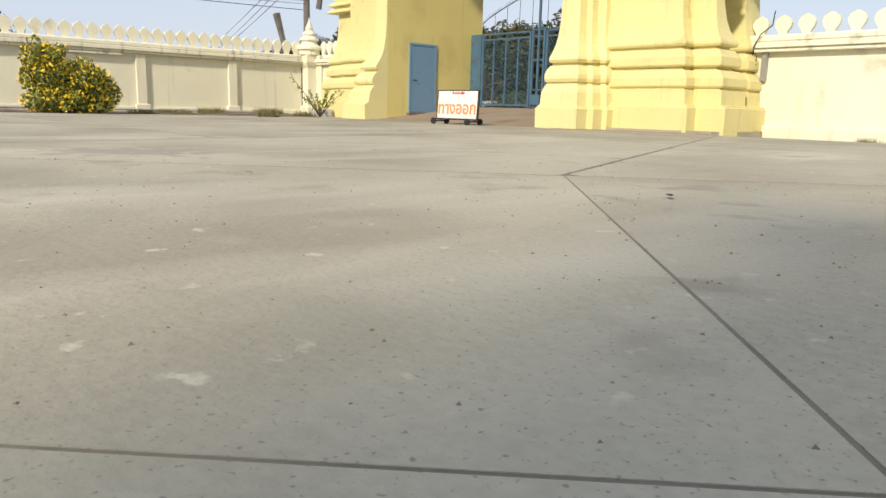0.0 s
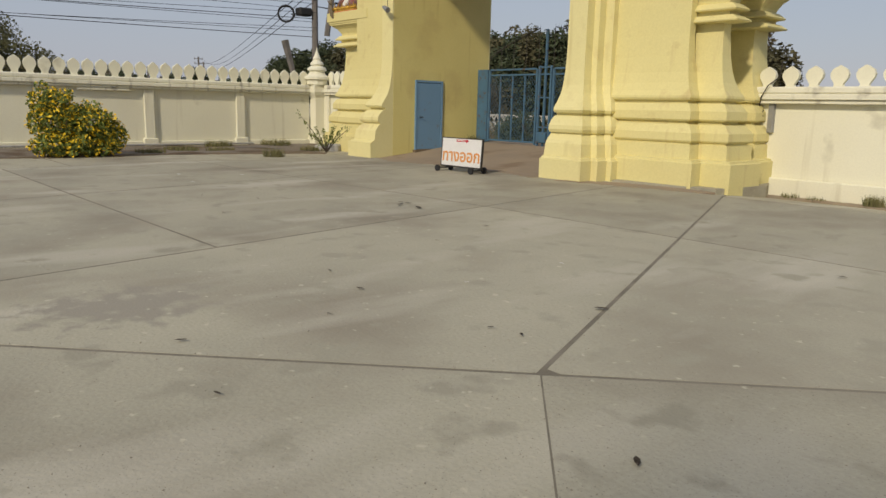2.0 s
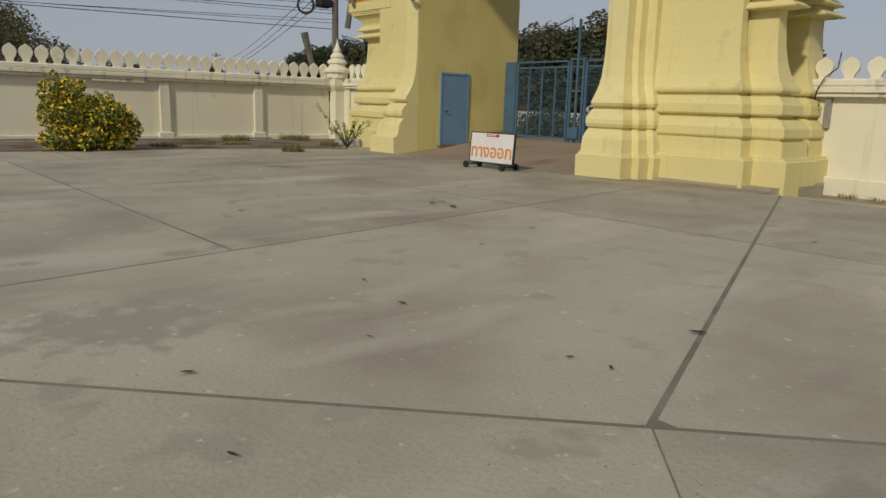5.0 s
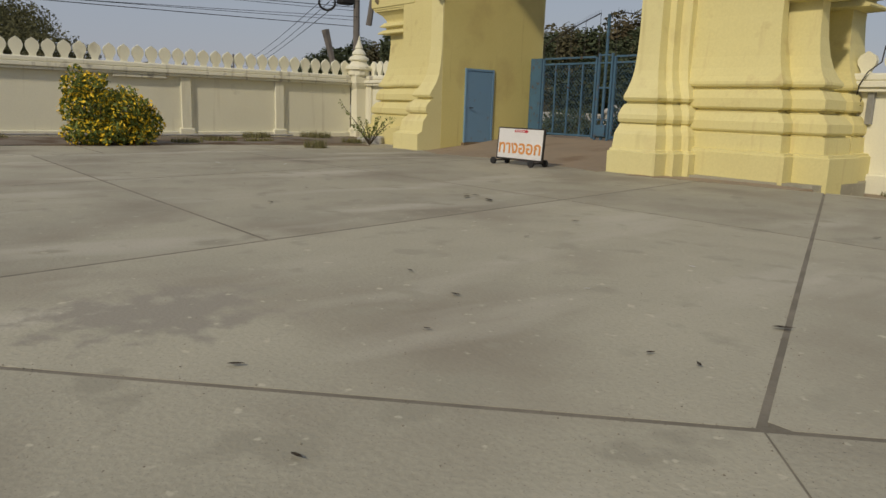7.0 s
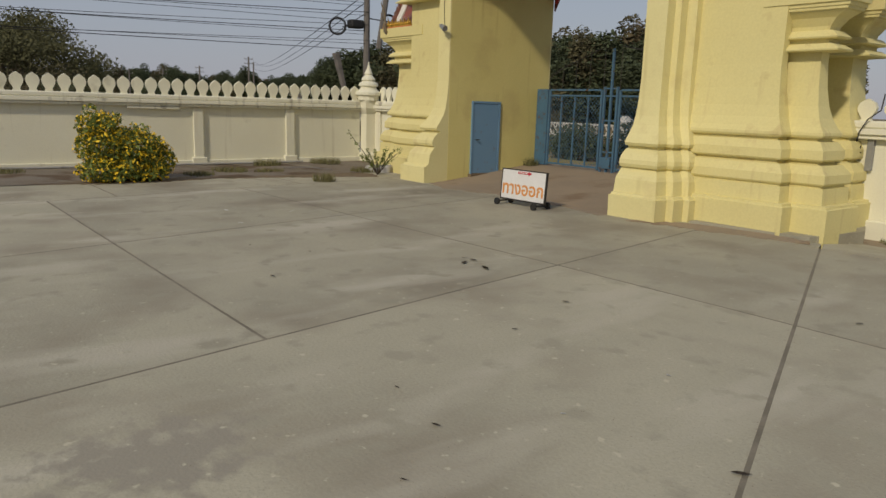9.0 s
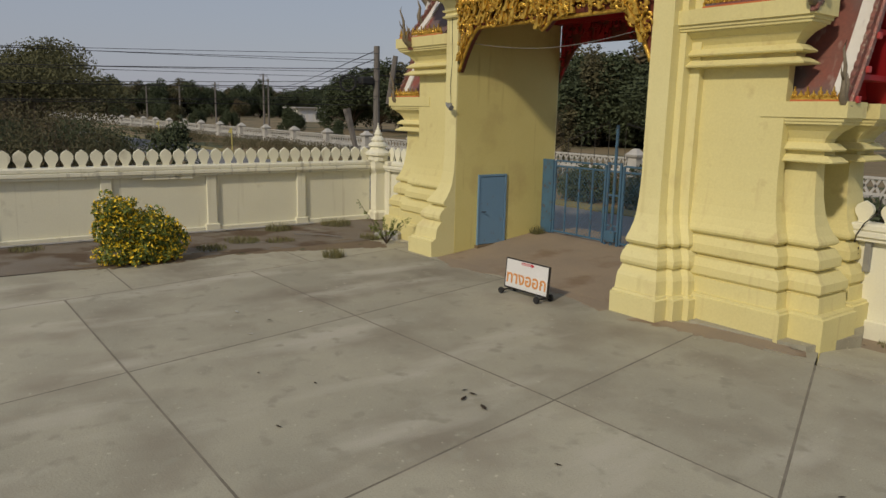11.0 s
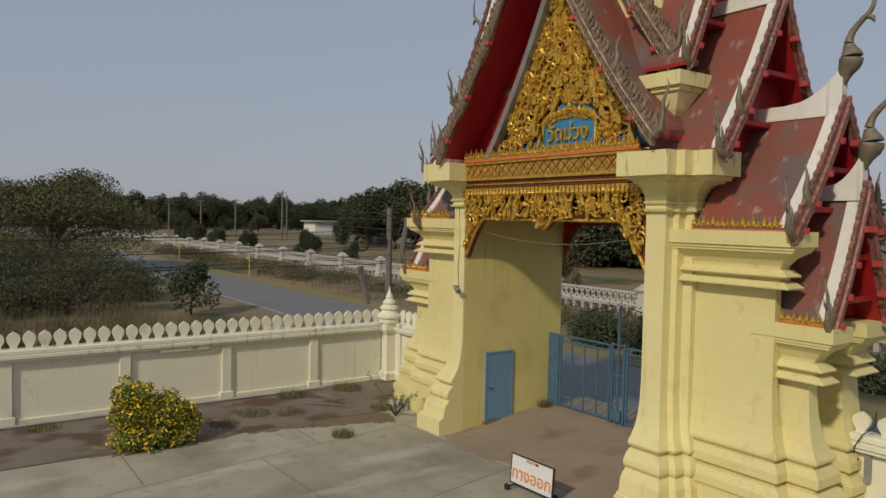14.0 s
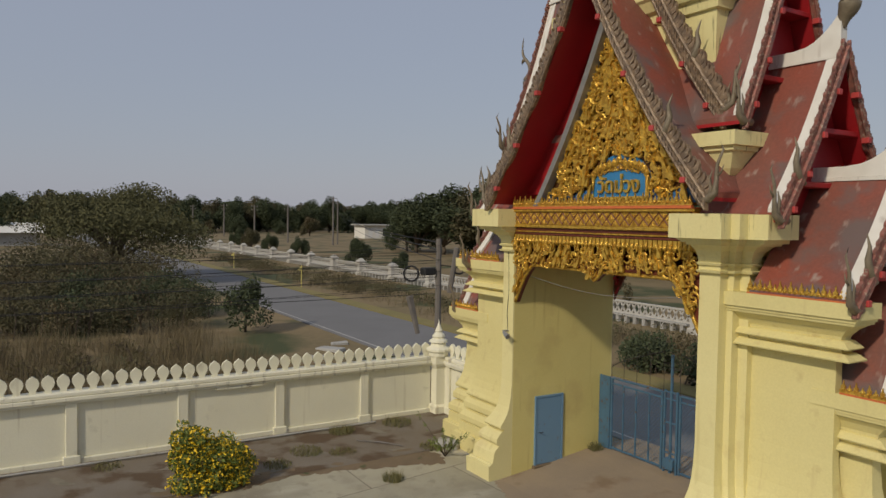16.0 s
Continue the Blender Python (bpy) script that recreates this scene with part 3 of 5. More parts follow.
def jamb_neck(top, thick):
    """The slighter crown of the jambs: two thin fillets, a tall cove and a heavy slab."""
    t = top - thick
    return [(t - 0.68, 0.0), (t - 0.665, 0.13), (t - 0.62, 0.16), (t - 0.61, 0.06), (t - 0.53, 0.06), (t - 0.52, 0.13), (t - 0.48, 0.16), (t - 0.46, 0.08), (t - 0.36, 0.11), (t - 0.24, 0.22), (t - 0.14, 0.44), (t - 0.13, 0.60), (t - 0.085, 0.62), (t - 0.08, 0.78), (t - 0.003, 0.80), (t, 1.0), (top, 1.0)]


# inner and outer faces from the passage wall; front, back; base profile and its flare across and along; top, slab, overhang across and along
LAYERS = [
    ("jamb", 0.0, 0.47, 12.45, 16.10, JAMB_BASE, 0.60, 0.70, 7.12, 0.46, 0.53, 0.70, "pale_yellow"),
    ("jamb_step", 0.05, 0.60, 12.68, 13.40, JAMB_BASE, 0.62, 0.60, 7.116, 0.456, 0.58, 0.66, "pale_yellow"),
    ("jamb_step", 0.10, 0.80, 12.88, 13.10, JAMB_BASE, 0.54, 0.50, 7.112, 0.452, 0.78, 0.62, "pale_yellow"),
    ("pier", 0.15, 2.43, 13.03, 13.22, PIER_BASE, 0.55, 0.46, 5.66, 0.26, 0.59, 0.45, "yellow"),
    ("side_pier", 2.00, 2.93, 13.35, 13.62, PIER_BASE, 0.63, 0.46, 4.05, 0.26, 0.54, 0.34, "yellow"),
    ("rear_pier", 0.25, 2.36, 14.90, 15.55, PIER_BASE, 0.55, 0.42, 5.65, 0.26, 0.55, 0.42, "yellow"),
    ("rear_side_pier", 2.00, 2.84, 14.72, 15.30, PIER_BASE, 0.55, 0.42, 4.046, 0.26, 0.54, 0.34, "yellow"),
]


def pier(bm, side, inner, outer, y0, y1, base, bx, by, crown, wx, wy):
    """One moulded layer of a gate pier; its passage side stays plane but for the crowning slab, its back is plane."""
    rings = []
    for low, profile, fx, fy in ((True, base, bx, by), (False, crown, wx, wy)):
        for z, o in profile:
            into = 0.20 * o if z > 6.6 else 0.0
            xi, xo = XC + side * (HALF + inner - into), XC + side * (HALF + outer + o * fx)
            back = y1 + o * (by if low else 0.06) * (1 if y1 < 16 else 0)
            rings.append([bm.verts.new(p) for p in ((xi, y0 - o * fy, z), (xo, y0 - o * fy, z), (xo, back, z), (xi, back, z))])
    for r, q in zip(rings, rings[1:]):
        for i in range(4):
            j = (i + 1) % 4
            bm.faces.new((r[i], r[j], q[j], q[i]))
    bm.faces.new(rings[0][::-1])
    bm.faces.new(rings[-1])


WIDER = {"pier": 0.09, "side_pier": 0.67, "rear_side_pier": 0.67}      # the west pier is broader
for side in (-1, 1):
    for name, inner, outer, front, rear, base, bx, by, top, thick, wx, wy, paint in LAYERS:
        if side < 0:
            outer += WIDER.get(name, 0.0)
            top += 0.11
        bm = bmesh.new()
        pier(bm, side, inner, outer, front, rear, base, bx, by, (jamb_neck if "jamb" in name else neck)(top, thick), wx, wy)
        part(name, bm, paint, gate)

# plain walls that link the front and rear piers under the side roofs
for side in (-1, 1):
    x0, x1 = sorted((XC + side * (HALF + 0.28), XC + side * (HALF + (2.30 if side > 0 else 2.75))))
    bm = bmesh.new()
    box(bm, x0, x1, 13.5, 15.0, -0.1, 5.6)
    part("link_wall", bm, "yellow", gate)

# thin facings on the passage walls, their olive shade put in as deeper yellow
for side in (-1, 1):
    x0, x1 = sorted((XC + side * (HALF - 0.004), XC + side * (HALF + 0.02)))
    bm = bmesh.new()
    box(bm, x0, x1, 12.49, 16.06, -0.05, 6.57)
    part("passage_wall", bm, "passage_yellow", gate)

# the blue side door in the passage
door = thing("side_door", "blue painted metal door in the passage wall of the gatehouse", "door", at=(XC - HALF, 0.04, 0.10))
bm = bmesh.new()
bbox(bm, -0.02, 0.035, 13.26, 14.14, 0.10, 1.95, 0.008)
part("leaf", bm, "blue", door)
bm = bmesh.new()
box(bm, -0.02, 0.05, 13.20, 13.255, 0.0, 2.01)
box(bm, -0.02, 0.05, 14.145, 14.20, 0.06, 2.01)
box(bm, -0.02, 0.05, 13.257, 14.143, 1.955, 2.01)
part("frame", bm, "blue", door)
bm = bmesh.new()
bbox(bm, -0.02, 0.12, 13.15, 14.25, -0.02, 0.095, 0.01)
part("step", bm, "soil", door, "low worn threshold step")
bm = bmesh.new()
tube(bm, [(0.035, 13.36, 1.0), (0.09, 13.36, 1.0), (0.09, 13.45, 1.0)], 0.014, 6)
part("handle", bm, "dark", door, "dark lever handle")

# beam across the opening
y0 = 12.54
bm = bmesh.new()
box(bm, XC - HALF - 0.2, XC + HALF + 0.2, y0 - 0.02, y0 + 0.5, 6.0, 7.05)
part("beam", bm, "orange", gate)
bm = bmesh.new()
box(bm, XC - HALF + 0.01, XC + HALF - 0.01, 15.80, 16.10, 6.2, 7.05)
part("back_beam", bm, "red_paint", gate)
bm = bmesh.new()
box(bm, XC - HALF - 0.3, XC + HALF + 0.3, y0 + 0.505, 15.79, 6.9, 7.08)
part("passage_ceiling", bm, "red_paint", gate)

# ---- roofs ----
RX = -12.58      # middle of the front roofs


def roof_line(half, z0, z1, n=10, sag=0.12):
    """Points from the eave up to the ridge, a little hollow."""
    return [(half * (1 - i / n), z0 + (z1 - z0) * (i / n) - sag * (z1 - z0) * math.sin(math.pi * i / n) * 0.5) for i in range(n + 1)]


def roof_tier(along, c, half, z0, z1, a0, a1, ends=()):
    """A steep gabled roof: tiled slopes, red soffits and white strips at the gable ends. along: axis of its ridge."""
    line = roof_line(half, z0, z1)
    plane = "xz" if along == "y" else "yz"
    for s in (-1, 1):
        def shell(up, down, d0, d1):
            bm = bmesh.new()
            pts = [(c + s * p, z + up) for p, z in line] + [(c + s * max(p, 0), z + down) for p, z in line[::-1]]
            prism(bm, pts, d0, d1, plane)
            return bm
        part("roof_slope", shell(0.0, -0.10, a0, a1), "red_tile", gate)
        part("soffit", shell(-0.104, -0.17, a0 + 0.02, a1 - 0.02), "red_paint", gate)
        for e in ends:
            inw = -1 if e == max(a0, a1) else 1
            part("verge_strip", shell(0.085, 0.004, *sorted((e, e + inw * 0.24))), "white", gate, "white plastered strip along the roof edge")


def verge(along, c, half, z0, z1, at, face, sides=(-1, 1), tooth=0.22, deep=0.30, paint="mosaic"):
    """Bargeboards with flame-like teeth on one gable end, and upturned tail ends."""
    n = 44
    line = roof_line(half + 0.06, z0 - 0.05, z1 + 0.10, n)
    plane = "xz" if along == "y" else "yz"
    for s in sides:
        bm = bmesh.new()
        lower = [(p, z - deep - 0.09 * math.sin(i * 0.55)) for i, (p, z) in enumerate(line)]
        pts = [(c + s * p, z) for p, z in line] + [(c + s * max(p, 0.0), z) for p, z in lower[::-1]]
        prism(bm, pts, at, at + face * 0.09, plane)
        for off, r in ((0.07, 0.035), (deep - 0.02, 0.03)):
            ridge = [(c + s * p, at + face * 0.10, z - off) if along == "y" else (at + face * 0.10, c + s * p, z - off) for p, z in line]
            tube(bm, ridge, r, 5)
        for i in range(n):
            (pa, za), (pb, zb) = line[i], line[i + 1]
            k = tooth * (0.85 + 0.3 * ((i * 5) % 3) / 2)
            o = [(pa, za - 0.04), (pa + 0.50 * k, za + 0.22 * k), (pa + 0.56 * k, za + 0.62 * k), (pa + 0.40 * k, za + 1.0 * k), (pa + 0.30 * k, za + 0.62 * k), (pb, zb - 0.04)]
            prism(bm, [(c + s * u, w) for u, w in o], at + face * 0.01, at + face * 0.08, plane)
            prism(bm, [(c + s * pa, za - 0.10), (c + s * (pa + 0.01), za - deep + 0.02), (c + s * pb, zb - 0.5 * deep)], at + face * 0.085, at + face * 0.125, plane)
        board = part("bargeboard", bm, paint, gate, "bargeboard of small dull mirror scales with flame teeth")
        e, z = line[0]
        bm = bmesh.new()
        shapes = [[(e - 0.20, z - 0.10), (e + 0.02, z - 0.09), (e + 0.17, z + 0.02), (e + 0.19, z + 0.24), (e + 0.20, z + 0.52), (e + 0.32, z + 0.78), (e + 0.26, z + 0.92)],
                  [(e + 0.02, z - 0.06), (e + 0.09, z + 0.08), (e + 0.04, z + 0.26), (e + 0.10, z + 0.42)],
                  [(e + 0.20, z + 0.30), (e + 0.30, z + 0.40), (e + 0.34, z + 0.52)]]
        for k, sx in enumerate(shapes):
            pts = [(c + s * q, at + face * 0.05, w) if along == "y" else (at + face * 0.05, c + s * q, w) for q, w in sx]
            tube(bm, pts, [[0.07, 0.085, 0.06, 0.042, 0.032, 0.02, 0.005], [0.05, 0.042, 0.026, 0.006], [0.026, 0.018, 0.004]][k], 6)
        part("tail_finial", bm, "horn", board, "upturned dark finial at the foot of a bargeboard", smooth=True)
        if half > 1.5:
            # the middle hook where two lengths of board meet
            bm = bmesh.new()
            p, zz = line[n // 3]
            hook = [(p - 0.05, zz - 0.30), (p + 0.12, zz - 0.16), (p + 0.20, zz + 0.08), (p + 0.16, zz + 0.30), (p + 0.26, zz + 0.52)]
            tube(bm, [(c + s * q, at + face * 0.06, w) if along == "y" else (at + face * 0.06, c + s * q, w) for q, w in hook], [0.06, 0.08, 0.06, 0.035, 0.008], 6)
            part("middle_finial", bm, "horn", board, smooth=True)
        for i in (6, 16, 26, 36):
            p, zz = line[i]
            bm = bmesh.new()
            cx = c + s * (p - 0.02)
            lo, hi = sorted((at + face * 0.02, at + face * 0.17))
            w = 0.055
            if along == "y":
                bbox(bm, cx - w, cx + w, lo, hi, zz - deep - 0.07, zz - deep + 0.04, 0.012)
            else:
                bbox(bm, lo, hi, cx - w, cx + w, zz - deep - 0.07, zz - deep + 0.04, 0.012)
            part("purlin_end", bm, "red_bright", board)


def chofa(x, y, z, dx, dy, h=1.25):
    """A slender curved horn with a swollen breast on a ridge end."""
    bm = bmesh.new()
    pts = [(-0.06, -0.34), (-0.02, -0.14), (0.05, 0.02), (0.07, 0.14), (0.03, 0.30), (0.02, 0.42), (0.08, 0.58), (0.22, 0.74), (0.36, 0.88), (0.42, 1.05), (0.42, 1.25), (0.38, 1.45)]
    radii = [0.06, 0.13, 0.19, 0.19, 0.11, 0.075, 0.058, 0.05, 0.042, 0.032, 0.022, 0.006]
    rows = [Vector((p[0], p[1], r)) for p, r in zip(pts, radii)]
    fine = []
    for i in range(len(rows) - 1):
        p0, p1, p2, p3 = rows[max(i - 1, 0)], rows[i], rows[i + 1], rows[min(i + 2, len(rows) - 1)]
        for k in range(4):
            t = k / 4
            fine.append(0.5 * (2 * p1 + (p2 - p0) * t + (2 * p0 - 5 * p1 + 4 * p2 - p3) * t * t + (3 * p1 - p0 - 3 * p2 + p3) * t ** 3))
    fine.append(rows[-1])
    tube(bm, [(x + dx * q[0] * h, y + dy * q[0] * h, z + q[1] * h) for q in fine], [max(q[2], 0.004) for q in fine], 10)
    tube(bm, [(x + dx * 0.30 * h, y + dy * 0.30 * h, z + 0.80 * h), (x + dx * 0.40 * h, y + dy * 0.40 * h, z + 0.76 * h), (x + dx * 0.44 * h, y + dy * 0.44 * h, z + 0.66 * h)], [0.05, 0.05, 0.006], 6)
    part("ridge_horn", bm, "horn", gate, "curved dark horn finial on the ridge end", smooth=True)


def antefixes(x0, x1, y, z, h=0.34, step=0.15, along="x"):
    """A row of gilded leaf points standing on an orange fillet."""
    bm = bmesh.new()
    if along == "x":
        box(bm, x0, x1, y - 0.03, y + 0.05, z - 0.02, z + 0.025)
    else:
        box(bm, y - 0.03, y + 0.05, x0, x1, z - 0.02, z + 0.025)
    part("fillet", bm, "orange", gate)
    n = max(2, int((x1 - x0) / step))
    meshes = []
    for k in (1.0, 0.72):
        bm = bmesh.new()
        o = [(-0.42, 0), (-0.5, 0.22), (-0.26, 0.4), (-0.34, 0.52), (-0.12, 0.66), (0, 1.0), (0.12, 0.66), (0.34, 0.52), (0.26, 0.4), (0.5, 0.22), (0.42, 0)]
        prism(bm, [(u * step * 1.25, v * h * k) for u, v in o], -0.012, 0.02)
        lathe(bm, [(0.02, 0), (0.035, 0.03), (0.01, 0.07)], at=(0, -0.02, 0.04), sides=5)
        bmesh.ops.recalc_face_normals(bm, faces=bm.faces)
        me = bpy.data.meshes.new("antefix")
        bm.to_mesh(me)
        bm.free()
        me.materials.append(M["gold"])
        meshes.append(me)
    for i in range(n):
        ob = new("antefix", meshes[i % 2])
        ob.location = (x0 + (i + 0.5) * (x1 - x0) / n, y, z + 0.024)
        ob.parent = gate


# front gables
F1Y = YC - 2.70
FX = RX - 0.13      # the lower front roof sits a little west of the upper one
roof_tier("y", FX, 3.40, 7.52, 12.6, F1Y + 0.1, YC - 1.0)
verge("y", FX, 3.40, 7.52, 12.6, F1Y + 0.1, -1)
roof_tier("y", RX, 2.72, 9.30, 13.8, YC - 1.45, YC + 1.3)
verge("y", RX, 2.72, 9.30, 13.8, YC - 1.45, -1, (-1, 1), 0.22, 0.48)
roof_tier("y", RX, 3.52, 7.52, 12.7, YC + 1.0, YC + 2.2)
# side gables, four tiers each way
SY = 14.15
SIDES = [(3.70, 1.45, 9.0, 13.2), (4.70, 1.75, 7.15, 10.22), (5.93, 1.55, 5.72, 7.93), (6.34, 0.95, 4.12, 6.40)]
WEST = (3.70, 4.60, 5.30, 6.75)
for s in (-1, 1):
    inner = 0.6
    for i, (reach, half, z0, z1) in enumerate(SIDES):
        reach = WEST[i] if s < 0 else reach
        a, b = sorted((XC + s * inner, XC + s * reach))
        e = XC + s * reach
        roof_tier("x", SY, half, z0, z1, a, b, (e,))
        verge("x", SY, half, z0, z1, e, s, (-1, 1), 0.13, 0.24, "mosaic_red")
        bm = bmesh.new()
        line = roof_line(half - 0.14, z0, z1 - 0.2)
        prism(bm, [(SY - p, z) for p, z in line] + [(SY + p, z) for p, z in line[-2::-1]], e - s * 0.45, e - s * 0.52, "yz")
        part("gable_wall", bm, "red_paint", gate)
        for k in (0.22, 0.55):
            bm = bmesh.new()
            hw = (half - 0.2) * (1 - k)
            lo, hi = sorted((e - s * 0.44, e - s * 0.05))
            bbox(bm, lo, hi, SY - hw, SY + hw, z0 + (z1 - z0) * k - 0.2, z0 + (z1 - z0) * k - 0.1, 0.01)
            part("gable_tie", bm, "red_paint", gate)
        # plastered ridge that sweeps up to the horn
        bm = bmesh.new()
        ln = reach - inner
        top = [(XC + s * (inner + ln * t), z1 + 0.10 + 0.62 * max(0, (t - 0.45) / 0.55) ** 2.2) for t in (0, 0.3, 0.45, 0.6, 0.7, 0.8, 0.88, 0.95, 1.0)]
        prism(bm, top + [(XC + s * reach, z1 - 0.10), (XC + s * inner, z1 - 0.10)], SY - 0.10, SY + 0.10, "xz")
        part("ridge", bm, "white", gate, "white plastered ridge sweeping up to the horn")
        bm = bmesh.new()
        box(bm, min(a, b), max(a, b), SY - 0.13, SY + 0.13, z1 - 0.17, z1 - 0.105)
        part("ridge_fillet", bm, "white", gate)
        chofa(e + s * 0.02, SY, z1 + 0.72, s, 0, 1.0)
        inner = reach - 0.7

# little cornice box that carries the upper front gable, and the tower under the spire
bm = bmesh.new()
loft(bm, RX + 2.52, RX + 2.95, YC - 1.55, YC - 0.3, [(7.1, 0), (7.55, 0), (7.6, 0.1), (7.7, 0.1), (7.72, 0.02), (7.85, 0.02), (8.0, 0.12), (8.25, 0.22), (8.31, 0.24), (8.33, 0.30), (8.41, 0.30), (8.42, 0.38), (8.69, 0.38)])
part("cornice_box", bm, "pale_yellow", gate)
bm = bmesh.new()
loft(bm, RX - 2.2, RX + 2.2, YC - 1.1, YC + 1.1, [(8.0, 0), (11.3, 0), (11.32, 0.08), (11.5, 0.10), (11.55, 0.2), (11.75, 0.3), (11.8, 0.36), (12.1, 0.36), (12.12, 0.2), (13.0, 0.1), (13.5, 0.3), (13.8, 0.3), (13.82, 0.0), (16.0, -0.6), (19.0, -0.9)])
part("tower", bm, "pale_yellow", gate)

# gilded rows on the caps and eaves
for s in (-1, 1):
    x0, x1 = sorted((XC + s * (HALF + 0.95), XC + s * (HALF + (2.86 if s > 0 else 2.95))))
    antefixes(x0, x1, 12.62, 5.664 + (0.11 if s < 0 else 0), 0.25, 0.10)
    x0, x1 = sorted((XC + s * (HALF + (2.50 if s > 0 else 2.60)), XC + s * (HALF + (3.36 if s > 0 else 4.05))))
    antefixes(x0, x1, 13.06, 4.054 + (0.11 if s < 0 else 0), 0.22, 0.10)

# ---- gilded woodwork of the opening ----
GY = 12.50     # face of the carved curtain


def scroll(bm, cx, cz, r, turn, a0, y, depth=0.05):
    """A curled leaf: a spiral that thins towards its eye, with a leaf tip."""
    pts, rad = [], []
    for i in range(9):
        t = i / 8
        a = a0 + turn * t * 5.2
        q = r * (1 - 0.82 * t)
        pts.append((cx + q * math.cos(a), y - depth * (0.3 + 0.7 * t), cz + q * math.sin(a)))
        rad.append(r * (0.10 + 0.16 * math.sin(math.pi * min(1, t * 1.1))))
    tube(bm, pts, rad, 5)


def flame(bm, cx, cz, h, lean, y):
    o = [(-0.30, 0), (-0.36, 0.25), (-0.16, 0.5), (-0.20, 0.62), (0.02, 1.0), (0.14, 0.6), (0.30, 0.3), (0.26, 0)]
    prism(bm, [(cx + a * h * 0.55 + b * lean * h, cz + b * h) for a, b in o], y, y - 0.05)


def carved(name, inside, x0, x1, z0, z1, y, count, rmin, rmax, seed, label="", paint="gold", relief=0.12):
    """Gilded carving: curled leaves and flames that fill an outline."""
    g = random.Random(seed)
    bm = bmesh.new()
    made = 0
    tries = 0
    while made < count and tries < count * 12:
        tries += 1
        cx, cz = g.uniform(x0, x1), g.uniform(z0, z1)
        if not inside(cx, cz):
            continue
        r = g.uniform(rmin, rmax)
        side = -1 if cx < RX else 1
        if g.random() < 0.62:
            scroll(bm, cx, cz, r, side * g.choice((1, 1, -1)), g.uniform(0, 6.28), y - g.uniform(0, relief))
        else:
            flame(bm, cx, cz - r, r * 2.4, -side * g.uniform(0.1, 0.6), y - g.uniform(0, relief))
        made += 1
    return tagged(part(name, bm, paint, gate, label), kind="stuff")


L, R = XC - HALF + 0.01, XC + HALF - 0.01


def drop(x):
    """Lower edge of the carved curtain: deep brackets at both ends, level in the middle, with a pendant."""
    d = min(x - L, R - x)
    z = 5.77
    if d < 0.75:
        z = 5.77 - 1.02 * (1 - d / 0.75) ** 1.5
    m = abs(x - XC)
    if m < 0.28:
        z -= 0.22 * (1 - m / 0.28)
    return z


n = 90
xs = [L + (R - L) * i / n for i in range(n + 1)]
bm = bmesh.new()
prism(bm, [(x, drop(x)) for x in xs] + [(R, 6.58), (L, 6.58)], GY + 0.02, GY + 0.16)
part("curtain_board", bm, "dark_red", gate, "dark red backing of the carved curtain")
bm = bmesh.new()
tube(bm, [(x, GY, drop(x) + 0.02) for x in xs], 0.045, 6)
part("curtain_edge", bm, "gold", gate, "gilded moulding along the curtain's lower edge", smooth=True)
carved("curtain_carving", lambda x, z: drop(x) + 0.08 < z < 6.34, L + 0.05, R - 0.05, 4.75, 6.34, GY + 0.01, 420, 0.06, 0.14, 5, "gilded carving of curling leaves")
drops = []
for h in (0.34, 0.24):
    bm = bmesh.new()
    prism(bm, [(-0.055, 0.0), (0.055, 0.0), (0.045, -h * 0.45), (0, -h), (-0.045, -h * 0.45)], -0.07, 0.0)
    lathe(bm, [(0.03, -0.20), (0.055, -0.15), (0.02, -0.08)], at=(0, -0.07, 0), sides=5)
    bmesh.ops.recalc_face_normals(bm, faces=bm.faces)
    me = bpy.data.meshes.new("fringe_drop")
    bm.to_mesh(me)
    bm.free()
    me.materials.append(M["gold"])
    drops.append(me)
for i in range(46):
    ob = new("fringe_drop", drops[i % 2])
    ob.location = (L + (i + 0.5) * (R - L) / 46, GY - 0.03, 6.57)
    ob.parent = gate
# bands above the curtain
for name, z0, z1, out, m in (("band", 6.58, 6.64, 0.10, "dark_red"), ("bead_band", 6.644, 6.68, 0.14, "gold"), ("band", 6.684, 6.76, 0.12, "dark_red"), ("lower_moulding", 6.764, 6.84, 0.20, "gold"), ("diamond_band", 6.844, 7.16, 0.18, "gold"), ("upper_moulding", 7.164, 7.22, 0.25, "gold"), ("red_fillet", 7.224, 7.246, 0.27, "orange")):
    bm = bmesh.new()
    bbox(bm, L, R, GY - out, GY + 0.3, z0, z1, 0.008)
    part(name, bm, m, gate)
bm, rosettes = bmesh.new(), bmesh.new()
k = 22
for i in range(k):
    cx, w = L + (i + 0.5) * (R - L) / k, (R - L) / k
    for sg in (-1, 1):
        for o in (-1, 1):
            a, b = (cx + o * w * 0.48, 7.002), (cx, 7.002 + sg * 0.14)
            tube(bm, [(a[0], GY - 0.182, a[1]), (b[0], GY - 0.182, b[1])], 0.016, 4)
    for px, pz, r in ((cx, 7.002, 0.06), (cx + w / 2, 7.09, 0.045), (cx + w / 2, 6.915, 0.045)):
        for j in range(4):
            u, v = math.cos(j * 1.571) * r * 0.7, math.sin(j * 1.571) * r * 0.7
            lathe(rosettes, [(0.008, -r * 0.5), (r * 0.45, 0.0), (0.008, r * 0.5)], at=(px + u, GY - 0.19, pz + v), sides=5)
tagged(part("diamond_lattice", bm, "dark_red", gate, "dark diamond lines on the gilded beam"), kind="stuff")
